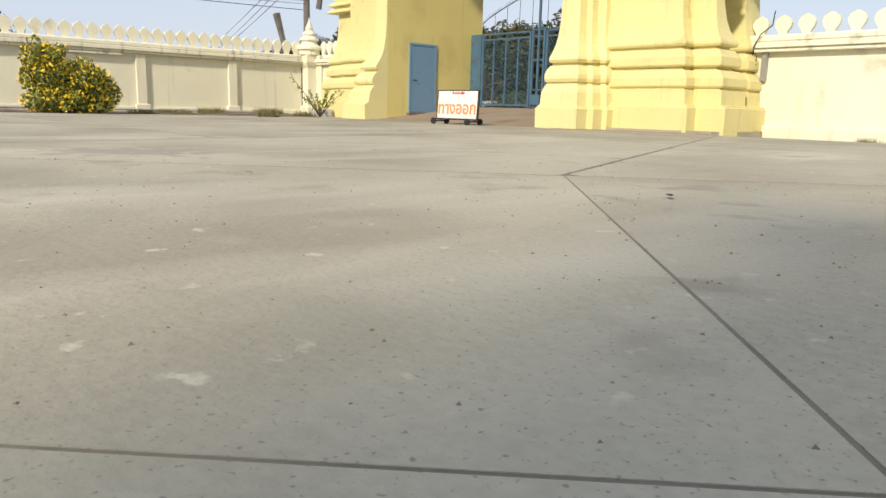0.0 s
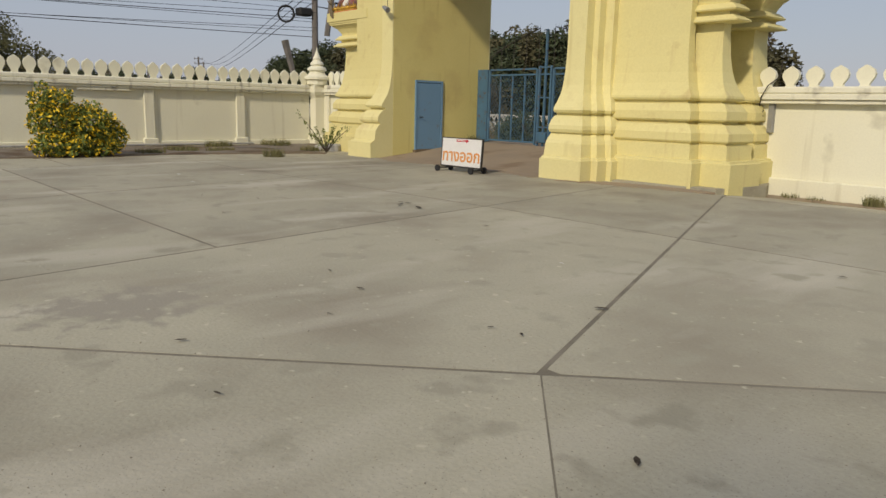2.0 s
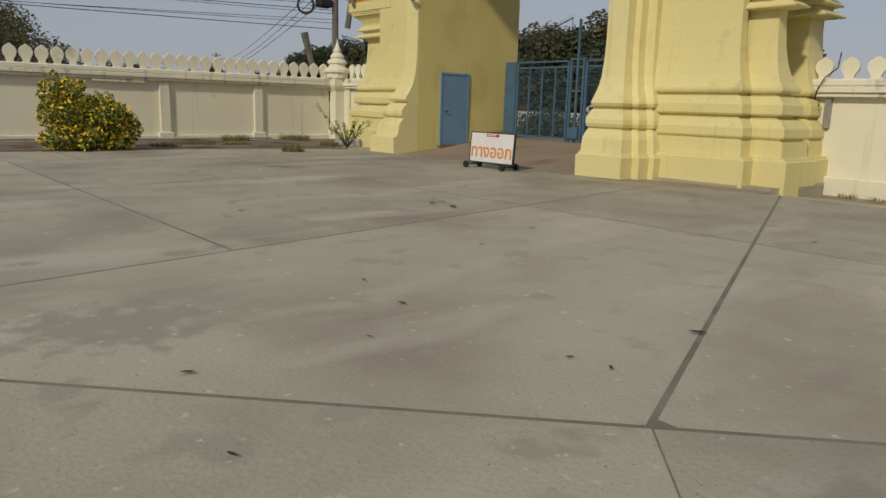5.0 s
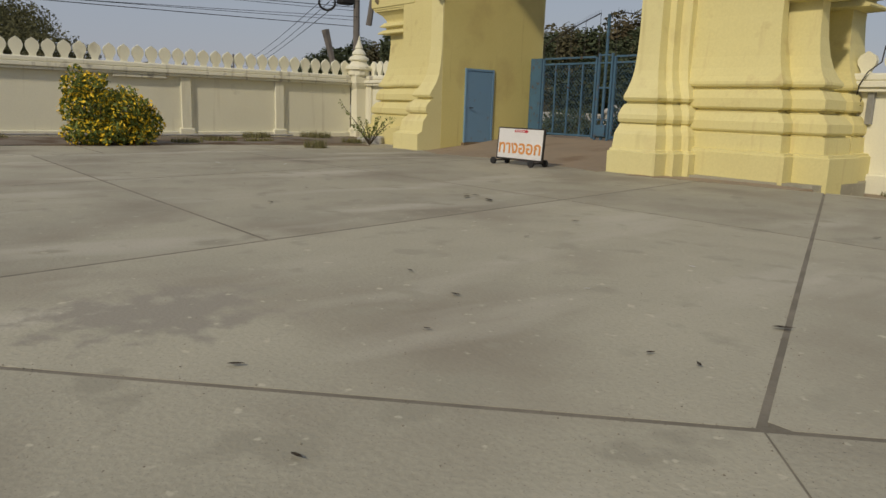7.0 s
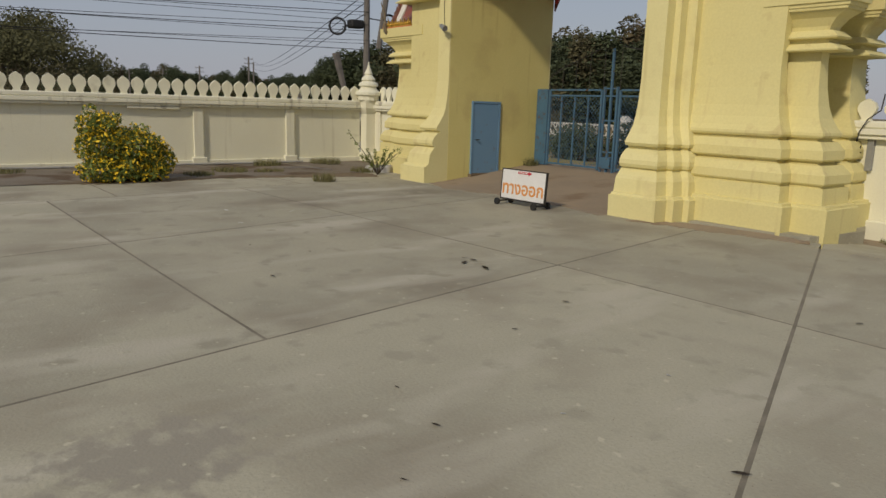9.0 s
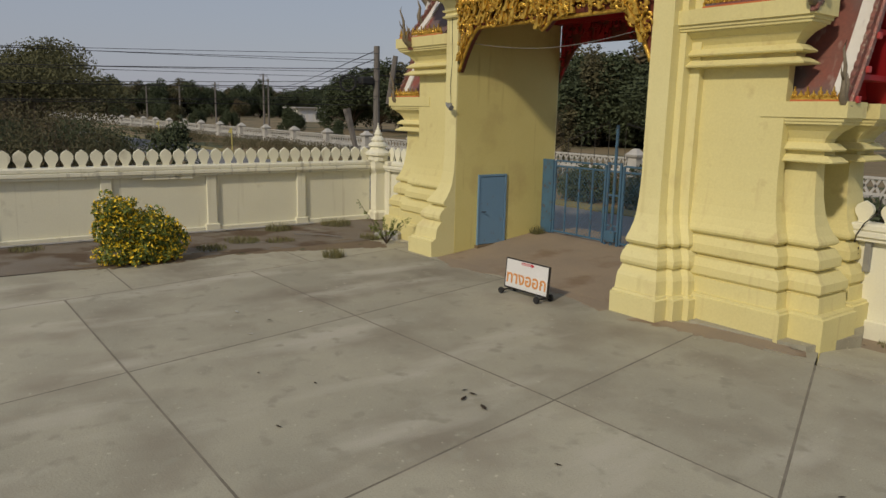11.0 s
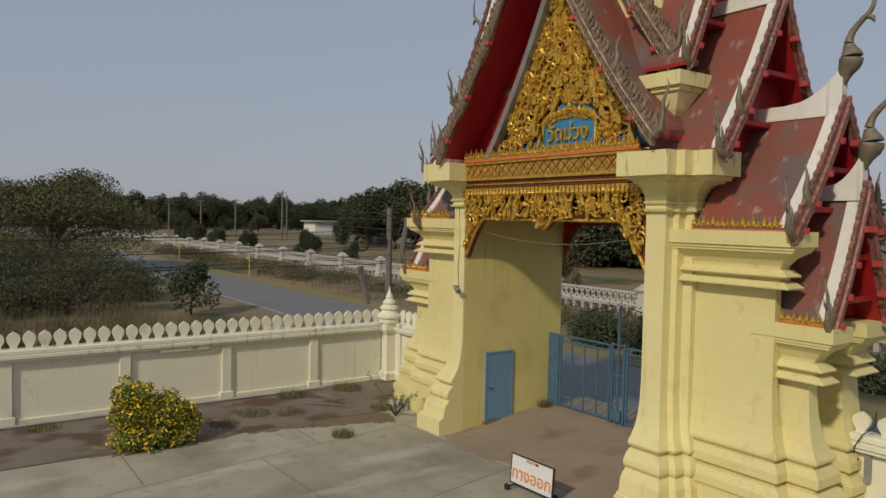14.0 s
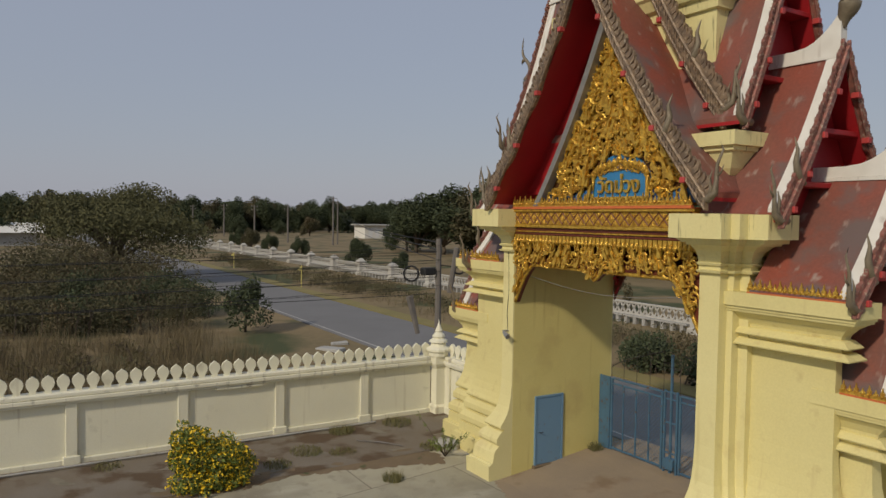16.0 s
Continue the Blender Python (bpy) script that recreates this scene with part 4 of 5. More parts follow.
tagged(part("rosette_band", rosettes, "gold", gate, "small gilded rosettes between the diamond lines"), kind="stuff")
antefixes(L + 0.1, R - 0.1, GY - 0.20, 7.266, 0.28, 0.11)

# carved red curtain at the back of the passage
BY = 16.12
bm = bmesh.new()
prism(bm, [(x, drop(x) - 0.1) for x in xs] + [(R, 6.4), (L, 6.4)], BY, BY + 0.06)
part("back_curtain", bm, "dark_red", gate, "dark red carved curtain at the back of the passage")
carved("back_carving", lambda x, z: drop(x) < z < 6.3, L + 0.05, R - 0.05, 4.8, 6.3, BY, 150, 0.08, 0.16, 15, "dark red carved leaves", "red_paint", 0.05)

# pediment: shade-brown ground with blue strips, carved leaves, name plate
PX = RX + 0.14
NX = PX + 0.17      # middle of the name plate
PY = YC - 1.72
PED = roof_line(2.55, 7.30, 12.0)


def in_ped(x, z, inset=0.16):
    k = (z - 7.30) / 4.7
    return 7.55 < z < 11.7 and abs(x - PX) < 2.55 * (1 - k) - 0.1 - inset and not (abs(x - NX) < 1.0 and z < 8.50 - 0.35 * abs(x - NX) ** 2)


# backing coloured as the shadow in the gaps of the carving
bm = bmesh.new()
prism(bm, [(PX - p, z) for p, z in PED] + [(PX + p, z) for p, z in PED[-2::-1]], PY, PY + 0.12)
part("pediment_ground", bm, "carving_shade", gate, "dark brown ground of the pediment, coloured as the shade between the carved leaves")
for s in (-1, 1):
    x0, x1 = sorted((NX + s * 0.90, PX + s * 2.30))
    bm = bmesh.new()
    box(bm, x0, x1, PY - 0.03, PY - 0.004, 7.36, 7.66)
    part("blue_panel", bm, "panel_blue", gate, "blue strip at the foot of the pediment")
# red boarding between the pediment and the soffits
bm = bmesh.new()
line = roof_line(3.22, 7.62, 12.35)
prism(bm, [(FX - p, z) for p, z in line] + [(FX + p, z) for p, z in line[-2::-1]], PY + 0.16, PY + 0.22)
part("gable_boarding", bm, "red_paint", gate, "red painted boarding behind the pediment")
carved("pediment_carving", in_ped, PX - 2.5, PX + 2.5, 7.4, 11.7, PY - 0.01, 760, 0.07, 0.20, 8, "gilded carving of curling flame leaves")
bm = bmesh.new()
prism(bm, [(PX - p - 0.06, z) for p, z in PED] + [(PX - max(p - 0.12, 0), z) for p, z in PED[::-1]], PY - 0.30, PY - 0.06)
part("pediment_strip", bm, "steel", gate, "grey strip bordering the pediment")
bm = bmesh.new()
prism(bm, [(NX - 0.86, 7.46), (NX + 0.86, 7.46), (NX + 0.84, 8.00), (NX + 0.55, 8.32), (NX, 8.50), (NX - 0.55, 8.32), (NX - 0.84, 8.00)], PY - 0.07, PY - 0.005)
plate = part("name_plate", bm, "dark_blue", gate, "blue name plate with gilded letters")
bm = bmesh.new()
arch = [(NX + 0.82 * math.cos(math.pi * i / 16), 7.90 + 0.32 * math.sin(math.pi * i / 16) + (0.08 if i == 8 else 0)) for i in range(17)]
tube(bm, [(NX + 0.82, PY - 0.09, 7.46)] + [(x, PY - 0.09, z) for x, z in arch] + [(NX - 0.82, PY - 0.09, 7.46), (NX + 0.82, PY - 0.09, 7.46)], 0.05, 6)
for i in range(1, 16):
    x, z = arch[i]
    lathe(bm, [(0.05, -0.06), (0.08, 0.02), (0.01, 0.13)], at=(x, PY - 0.10, z + 0.02), sides=5)
for i in range(44):
    t = i / 44
    x = NX - 0.64 + 1.28 * t
    scroll(bm, x, 8.02 + 0.17 * math.sin(math.pi * t) * (0.6 + 0.4 * ((i * 7) % 5) / 5), 0.06, 1 if i % 2 else -1, i, PY - 0.08, 0.03)
part("plate_frame", bm, "gold", plate, "gilded arched frame of the name plate")


def lettering(name, words, size, m, material, parent, depth=0.012, bold=0.0):
    """Words as a mesh, in the built-in font."""
    cu = bpy.data.curves.new(name, 'FONT')
    cu.body = words
    cu.size = size
    cu.extrude = depth
    cu.offset = bold
    cu.align_x, cu.align_y = 'CENTER', 'CENTER'
    tmp = bpy.data.objects.new("tmp", cu)
    me = bpy.data.meshes.new_from_object(tmp)
    bpy.data.objects.remove(tmp)
    me.name = name
    me.materials.append(M[material])
    ob = new(name, me)
    ob.parent = parent
    ob.matrix_local = m
    return ob


lettering("letters", "วัดม่วง", 0.47, pose(NX - 0.02, PY - 0.10, 7.74, 90, 0, 0), "gold", plate, 0.025, 0.009)

# ---- the exit sign on wheels ----
sign = thing("exit_sign", "white wheeled board sign with orange lettering before the gate", "sign", at=(-11.62, 11.02, 0))
sign.rotation_euler = (0, 0, radians(1.5))
TILTM = pose(0, 0, 0.10, -4, 0, 0)
bm = bmesh.new()
bbox(bm, -0.61, 0.61, -0.014, 0.014, 0.03, 0.62, 0.005, TILTM)
part("board", bm, "sign_white", sign)
bm = bmesh.new()
for x0, x1, z0, z1 in ((-0.63, -0.605, 0.02, 0.64), (0.605, 0.635, 0.02, 0.64), (-0.63, 0.635, 0.0, 0.028), (-0.63, 0.635, 0.622, 0.642)):
    bbox(bm, x0, x1, -0.02, 0.03, z0, z1, 0.004, TILTM)
part("frame", bm, "dark", sign, "thin dark metal frame")
for x in (-0.52, 0.52):
    bm = bmesh.new()
    tube(bm, [(x, -0.18, 0.075), (x, 0.18, 0.075)], 0.018, 6)
    tube(bm, [(x, 0.05, 0.08), (x, 0.02, 0.4)], 0.012, 6)
    part("axle", bm, "dark", sign)
    for y in (-0.2, 0.2):
        bm = bmesh.new()
        tube(bm, [(x, y - 0.022, 0.07), (x, y + 0.022, 0.07)], 0.07, 12)
        part("wheel", bm, "rubber", sign, "small black wheel")
lettering("letters", "ทางออก", 0.36, TILTM @ pose(0, -0.018, 0.24, 90, 0, 0), "sign_orange", sign, 0.003, 0.006)
bm = bmesh.new()
prism(bm, [(-0.16, 0.555), (0.14, 0.555), (0.14, 0.535), (0.22, 0.575), (0.14, 0.615), (0.14, 0.60), (-0.16, 0.60)], -0.022, -0.016)
bmesh.ops.transform(bm, matrix=TILTM, verts=bm.verts[:])
part("arrow", bm, "sign_red", sign, "red arrow pointing along the drive")
bm = bmesh.new()
for i in range(5):
    box(bm, -0.13 + i * 0.05, -0.095 + i * 0.05, -0.0245, -0.0225, 0.568, 0.588, TILTM)
part("arrow_print", bm, "sign_white", sign)

# ---- blue iron gates closing the passage ----
GATE_Y, GATE_Z = 15.65, 0.36


def gate_leaf(x0, x1, label):
    g = thing("iron_gate", label, "gate", "iron gate leaves", at=(x0, GATE_Y, GATE_Z))
    w = x1 - x0
    for x in (0.03, w - 0.03):
        bm = bmesh.new()
        bbox(bm, x - 0.03, x + 0.03, -0.03, 0.03, 0.06, 2.12, 0.006)
        part("stile", bm, "iron_blue", g)
    for z in (0.12, 1.35, 1.97, 2.12):
        if z == 1.35:
            continue
        bm = bmesh.new()
        bbox(bm, 0.062, w - 0.062, -0.022, 0.022, z - 0.025, z + 0.025, 0.005)
        part("rail", bm, "iron_blue", g)
    k = 3
    for i in range(1, k + 1):
        bm = bmesh.new()
        x = w * i / (k + 1)
        bbox(bm, x - 0.02, x + 0.02, -0.02, 0.02, 0.147, 1.942, 0.004)
        part("bar", bm, "iron_blue", g)
    bm = bmesh.new()
    nx, nz = int(w / 0.11), 22
    for i in range(-nz, nx + nz):
        for sg in (1, -1):
            a0 = i * 0.11
            pts = []
            za, zb = 0.15, 1.93
            xa, xb = (a0, a0 + (zb - za) * 0.9) if sg > 0 else (a0 + (zb - za) * 0.9, a0)
            # clip the slanting wire to the leaf
            t0, t1 = 0.0, 1.0
            d = xb - xa
            lo, hi = sorted(((0.06 - xa) / d, (w - 0.06 - xa) / d))
            t0, t1 = max(t0, lo), min(t1, hi)
            if t1 - t0 > 0.03:
                tube(bm, [(xa + d * t0, 0.0, za + (zb - za) * t0), (xa + d * t1, 0.0, za + (zb - za) * t1)], 0.004, 3, False)
    tagged(part("wire_mesh", bm, "iron_blue", g, "fine diamond wire mesh"), kind="stuff")
    bm = bmesh.new()
    pts = [(w * i / 16, 0, 2.16 + (0.28 + 0.75 * (i / 16 if x0 < XC - 1.5 else 1 - i / 16) ** 0.8)) for i in range(17)]
    tube(bm, pts, 0.014, 5)
    for i in range(33):
        t = i / 32
        x, z = w * t, 2.16 + (0.28 + 0.75 * ((t if x0 < XC - 1.5 else 1 - t) ** 0.8))
        tube(bm, [(x, 0, z - 0.02), (x, 0, z + 0.10)], [0.008, 0.002], 4)
    for i in range(0, 17, 4):
        tube(bm, [(pts[i][0], 0, 2.14), pts[i]], 0.01, 4)
    part("spiked_arch", bm, "dark", g, "thin arched top rail with spikes")
    return g


gate_leaf(-15.52, -13.62, "blue iron gate leaf with wire mesh and spiked top")
gate_leaf(-13.08, -10.02, "blue iron gate leaf with wire mesh, standing closed")
pf = thing("gate_post", "blue iron middle posts of the gate with a padlock box", "gate post", at=(-13.35, GATE_Y, GATE_Z))
for x in (-0.21, 0.0, 0.20):
    bm = bmesh.new()
    bbox(bm, x - 0.03, x + 0.03, -0.03, 0.03, -0.05, 2.20 if x else 3.15, 0.006)
    part("post", bm, "iron_blue", pf)
for z in (0.55, 1.35, 1.97, 2.16):
    bm = bmesh.new()
    bbox(bm, -0.178, 0.168, -0.02, 0.02, z - 0.02, z + 0.02, 0.004)
    part("rail", bm, "iron_blue", pf)
bm = bmesh.new()
bbox(bm, -0.16, 0.16, -0.10, 0.10, 0.12, 0.42, 0.02)
part("lock_box", bm, "iron_blue", pf, "battered blue box low on the post")
bm = bmesh.new()
bbox(bm, -0.56, -0.14, -0.025, 0.025, 0.05, 2.14, 0.005)
g3 = thing("gate_side_panel", "blue painted sheet panel fixed beside the passage wall", "panel", at=(-15.42, GATE_Y, GATE_Z))
part("sheet", bm, "iron_blue", g3)

# ---- small fittings ----
lamp = thing("wall_lamp", "small grey lamp on a bracket with hanging wire", "lamp", at=(XC - HALF - 0.20, 12.45, 3.95))
bm = bmesh.new()
tube(bm, [(0, 0.05, 0), (0, -0.18, 0.02), (0.12, -0.22, -0.02)], 0.025, 6)
part("bracket", bm, "steel", lamp)
bm = bmesh.new()
tube(bm, [(0.10, -0.22, -0.01), (0.30, -0.24, -0.10)], [0.05, 0.075], 8)
part("head", bm, "steel", lamp)
bm = bmesh.new()
tube(bm, [(-0.03, 0.0, 0.0), (-0.05, -0.02, 0.5), (-0.01, 0.0, 1.1), (-0.04, -0.02, 2.2)], 0.008, 4)
part("cable", bm, "rubber", lamp)
wire = thing("passage_wire", "thin slack wire across the gate opening", "wire", at=(0, 0, 0))
bm = bmesh.new()
tube(bm, [(L + (R - L) * i / 14, 12.8, 5.50 - 0.28 * math.sin(math.pi * i / 14)) for i in range(15)], 0.008, 4)
part("strand", bm, "steel", wire)

box1 = thing("meter_plate", "grey metal plate fixed under the wall coping", "plate", at=(-6.72, 14.86, 1.22))
bm = bmesh.new()
bbox(bm, -0.055, 0.055, -0.02, 0.08, -0.18, 0.48, 0.006)
part("plate", bm, "steel", box1)
pipe = thing("conduit", "thin dark conduit with tangled wire on the wall", "pipe", at=(-6.98, 14.86, 0))
bm = bmesh.new()
tube(bm, [(0, -0.01, 0.45), (0, -0.01, 1.55)], 0.016, 6)
part("tube", bm, "dark", pipe)
bm = bmesh.new()
g = random.Random(4)
tube(bm, [(0.05 + g.uniform(-0.09, 0.09), -0.05 + g.uniform(-0.04, 0.0), 1.36 + g.uniform(-0.10, 0.16)) for _ in range(22)], 0.009, 4)
part("tangle", bm, "dark", pipe)
bm = bmesh.new()
tube(bm, [(0.02, -0.03, 1.5), (0.1, -0.17, 1.72), (0.22, -0.18, 1.95), (0.36, -0.02, 2.12), (0.38, 0.0, 2.4)], 0.012, 5)
part("cable", bm, "dark", pipe)
stone = thing("foundation_ledge", "cracked concrete ledge at the foot of the gate pier", "ledge", at=(0, 0, 0))
bm = bmesh.new()
prism(bm, [(-8.6, 12.35), (-6.55, 12.65), (-6.5, 12.95), (-6.35, 14.2), (-6.6, 14.85), (-8.6, 14.0)], -0.30, 0.045, "xy")
part("slab_edge", bm, "concrete", stone)

# ---- plants in the yard ----
rng = random.Random(3)
b = thing("flowering_bush", "dense bush covered in small yellow flowers beside the wall", "bush", at=(-19.25, 5.15, 0))
bm = bmesh.new()
for i in range(14):
    a = i * 2.39
    r = 0.25 + 0.5 * ((i * 0.37) % 1)
    tube(bm, [(0.1 * math.cos(a), 0.1 * math.sin(a), 0), (r * 0.5 * math.cos(a), r * 0.6 * math.sin(a), 0.5), (r * math.cos(a), r * 1.3 * math.sin(a) + 0.1, 0.9)], [0.025, 0.016, 0.006], 5)
part("stalk", bm, "bark", b)
BUSH = [(0, -0.40, 1.28, 0.42, 0.42, 0.33), (0.0, -0.25, 0.80, 0.55, 0.60, 0.45), (0.15, 0.45, 0.75, 0.52, 0.60, 0.42), (0.1, 0.85, 0.50, 0.42, 0.45, 0.36), (0.25, -0.35, 0.28, 0.48, 0.55, 0.28), (0.25, 0.45, 0.26, 0.50, 0.65, 0.26), (0.05, 0.2, 1.02, 0.40, 0.40, 0.22)]
for _ in range(30):
    q = rng.choice(BUSH[:7])
    d = Vector((rng.gauss(0, 1), rng.gauss(0, 1), rng.gauss(0.3, 0.8))).normalized()
    BUSH.append((q[0] + d.x * q[3] * 1.22, q[1] + d.y * q[4] * 1.22, max(0.12, q[2] + d.z * q[5] * 1.22), 0.13, 0.13, 0.12))
leaves("foliage", rng, BUSH, 6500, 0.055, "leaf_bush", b, low=0.35)
tagged(leaves("blossom", rng, [(x, y, z, rx * 1.1, ry * 1.1, rz * 1.1) for x, y, z, rx, ry, rz in BUSH], 3600, 0.040, "flower", b), "small bright yellow flowers", kind="stuff")


def weed(name, label, x, y, radius, count, height, mat_name="grass", group="weeds by the wall", w=0.010):
    bm = bmesh.new()
    blades(bm, rng, 0, 0, 0, radius, count, height, w)
    ob = part(name, bm, mat_name)
    ob.location = (x, y, 0)
    tagged(ob, label, "weed", group, "stuff")
    return ob


for x, y, r, c, h in ((-21.9, 10.1, 0.42, 420, 0.20), (-21.9, 12.1, 0.5, 450, 0.22), (-17.35, 9.6, 0.28, 260, 0.22), (-20.6, 8.4, 0.5, 420, 0.13), (-19.9, 7.3, 0.4, 300, 0.12), (-21.9, 3.2, 0.4, 240, 0.14), (-20.0, 9.3, 0.4, 260, 0.12), (-19.2, 11.9, 0.4, 300, 0.16)):
    weed("weed_clump", "low clump of dry green weeds growing from the soil", x, y, r, c, h)
for x, c, h in ((-6.1, 70, 0.10), (-5.6, 50, 0.09), (-4.6, 240, 0.20), (-4.2, 160, 0.16), (-2.4, 160, 0.2)):
    weed("weed_clump", "low dry weeds at the foot of the cream wall", x, 14.68, 0.18, c, h).location.z = -0.20

weed("weed_clump", "dry weeds growing at the gate hinge", -15.8, 15.35, 0.22, 200, 0.22).location.z = 0.37

shrub = thing("thorny_shrub", "straggly bare-stemmed shrub at the corner of the gate pier", "shrub", at=(-18.3, 11.8, 0))
bm = bmesh.new()
tips = []
for i in range(11):
    a, ln = rng.random() * 6.283, 0.5 + 0.6 * rng.random()
    e = Vector((math.cos(a) * ln * 0.7, math.sin(a) * ln * 0.7, ln * 0.75))
    if i == 0:
        e = Vector((-0.75, -0.5, 1.15))
    tube(bm, [(0, 0, 0), e * 0.5 + Vector((0, 0, 0.06)), e], [0.016, 0.011, 0.004], 4)
    tips += [tuple(e * k) for k in (0.45, 0.6, 0.75, 0.9, 1.0)]
part("stalk", bm, "bark", shrub)
leaves("foliage", rng, [(p[0], p[1], p[2], 0.06, 0.06, 0.06) for p in tips], 420, 0.035, "leaf_bush", shrub)
kerb = thing("kerb_stone", "rough broken concrete block lying in the soil", "stone", at=(-19.0, 12.4, 0))
bm = bmesh.new()
bbox(bm, -0.45, 0.35, -0.25, 0.22, -0.05, 0.20, 0.05, pose(0, 0, 0, 2, -3, 30))
part("block", bm, "grey_concrete", kerb)
stick = thing("stick", "pale stick lying on the soil", "stick", at=(-20.2, 10.6, 0.05))
bm = bmesh.new()
tube(bm, [(-0.6, -0.5, 0), (0, 0.05, 0.03), (0.55, 0.5, 0.0)], [0.02, 0.025, 0.015], 5)
part("rod", bm, "wood", stick)
strip = thing("wall_pipe", "pale pipe lying along the foot of the wall", "pipe", at=(-22.3, 0, 0.07))
bm = bmesh.new()
tube(bm, [(0, -8.0, 0), (0.02, 2.0, 0.01), (-0.02, 7.0, 0.0), (0.0, 11.5, 0)], 0.035, 6)
part("tube", bm, "grey_concrete", strip)

# fallen leaves and grit
bm = bmesh.new()
g = random.Random(11)
for _ in range(1560):
    d = g.random()
    x, y = g.uniform(-17, 2), g.uniform(0.2, 12)
    if _ < 700:
        x, y = g.gauss(-1.6, 1.6), g.gauss(1.9, 1.4)
    if 1100 <= _:      # swept into the joints
        u, v = g.uniform(-9, 3), g.gauss(0, 0.022)
        if _ < 1320:
            x, y = DIAG_P[0] + AL.x * u - DIAG_N[0] * v, DIAG_P[1] + AL.y * u - DIAG_N[1] * v
        else:
            y = 3.3 + abs(u)
            x = col_x(COLS[4], y) + v
    s = g.uniform(0.002, 0.0065)
    a = g.random() * 6.28
    h = s * g.uniform(0.5, 1.0)
    p = [Vector((x + s * math.cos(a + k * 2.09), y + s * math.sin(a + k * 2.09), 0.0)) for k in range(3)]
    v = [bm.verts.new(q) for q in p] + [bm.verts.new((x, y, h))]
    for f in ((0, 1, 3), (1, 2, 3), (2, 0, 3)):
        bm.faces.new([v[i] for i in f])
tagged(part("grit", bm, "joint"), "dark grit and pebbles scattered over the concrete", "grit", kind="stuff")


def dead_leaf(x, y, s, a, mat_name="bark"):
    bm = bmesh.new()
    o = [(-1, 0), (-0.4, 0.3), (0.3, 0.28), (1, 0), (0.3, -0.28), (-0.4, -0.3)]
    top = [bm.verts.new((s * u, s * v, 0.012 + 0.35 * s * abs(v) + 0.10 * s * u * u)) for u, v in o]
    bm.faces.new(top)
    bmesh.ops.solidify(bm, geom=bm.faces[:], thickness=0.003)
    ob = part("dead_leaf", bm, mat_name)
    ob.matrix_world = pose(x, y, 0, 0, 0, a)
    tagged(ob, "small curled dead leaf lying on the concrete", "leaf", "dead leaves")


for x, y, s, a in ((-2.94, 4.44, 0.06, 40), (-8.02, 6.58, 0.09, 120), (-7.65, 6.61, 0.10, 160), (-8.57, 4.2, 0.05, 10), (-3.1, 3.5, 0.03, 70), (-4.4, 3.4, 0.04, 20), (-1.47, 2.70, 0.045, -50), (-9.6, 5.2, 0.04, 0), (-5.6, 5.2, 0.035, 80), (-11.9, 7.9, 0.04, 30), (-10.4, 4.7, 0.04, 140), (-6.0, 6.3, 0.05, 25), (-3.9, 8.2, 0.05, 60), (-2.3, 7.0, 0.05, 10), (-12.8, 5.9, 0.05, 45), (-5.05, 3.54, 0.03, 0), (-4.0, 1.87, 0.04, 60), (-8.08, 6.78, 0.07, 20), (-8.25, 6.77, 0.05, 80), (-3.13, 1.7, 0.03, 15), (-2.88, 3.55, 0.03, 140), (-3.96, 2.85, 0.025, 30)):
    dead_leaf(x, y, s, a)
for x, y, s, a in ((-13.6, 5.6, 0.07, 10), (-12.2, 5.3, 0.05, 60), (-13.0, 6.6, 0.05, 100), (-4.1, 5.4, 0.028, 0), (-4.07, 4.2, 0.025, 50)):
    dead_leaf(x, y, s, a, "sign_white")

# ---- beyond the wall ----
def copies(src, spots, base=OUT):
    for x, y, turn, k in spots:
        c = copy_thing(src, pose(x, y, base, 0, 0, turn))
        c.scale = (k, k, k)


tree("rain_tree", "broad umbrella-shaped tree with thin dull green crown", -90, 11.8, OUT, 10.4, 10.5, random.Random(5), "leaf_rain", 30000, 0.15, 0.52, 0.40, 0.26, boughs=26)
tree("roadside_tree", "small bushy tree by the road edge", -47.0, 14.2, OUT, 3.4, 1.6, random.Random(6), "leaf", 1800, 0.13, 0.8, 0.10, 0.4)


def thicket(name, label, blobs, count, size, mat_name, at, stems=30, group="thicket beyond the wall"):
    t = thing(name, label, "thicket", group, at=at)
    g = random.Random(len(blobs) * 7 + count)
    leaves("foliage", g, blobs, count, size, mat_name, t, low=0.15)
    bm = bmesh.new()
    for _ in range(stems):
        bx = g.choice(blobs)
        x, y = bx[0] + g.uniform(-0.8, 0.8) * bx[3], bx[1] + g.uniform(-0.8, 0.8) * bx[4]
        h = bx[2] + bx[5] * g.uniform(0.2, 1.0)
        tube(bm, [(x, y, 0), (x + g.uniform(-0.3, 0.3), y + g.uniform(-0.3, 0.3), h * 0.6), (x + g.uniform(-0.6, 0.6), y + g.uniform(-0.6, 0.6), h)], [0.05, 0.03, 0.006], 4)
    tagged(part("brushwood", bm, "bark", t), kind="stuff")
    return t


g = random.Random(21)


def clumps(n, x0, x1, y0, y1, h0, h1):
    out = []
    for _ in range(n):
        h = g.uniform(h0, h1)
        r = h * g.uniform(0.5, 0.8)
        out.append((g.uniform(x0, x1), g.uniform(y0, y1), h * 0.5, r, r, h * 0.55))
    return out


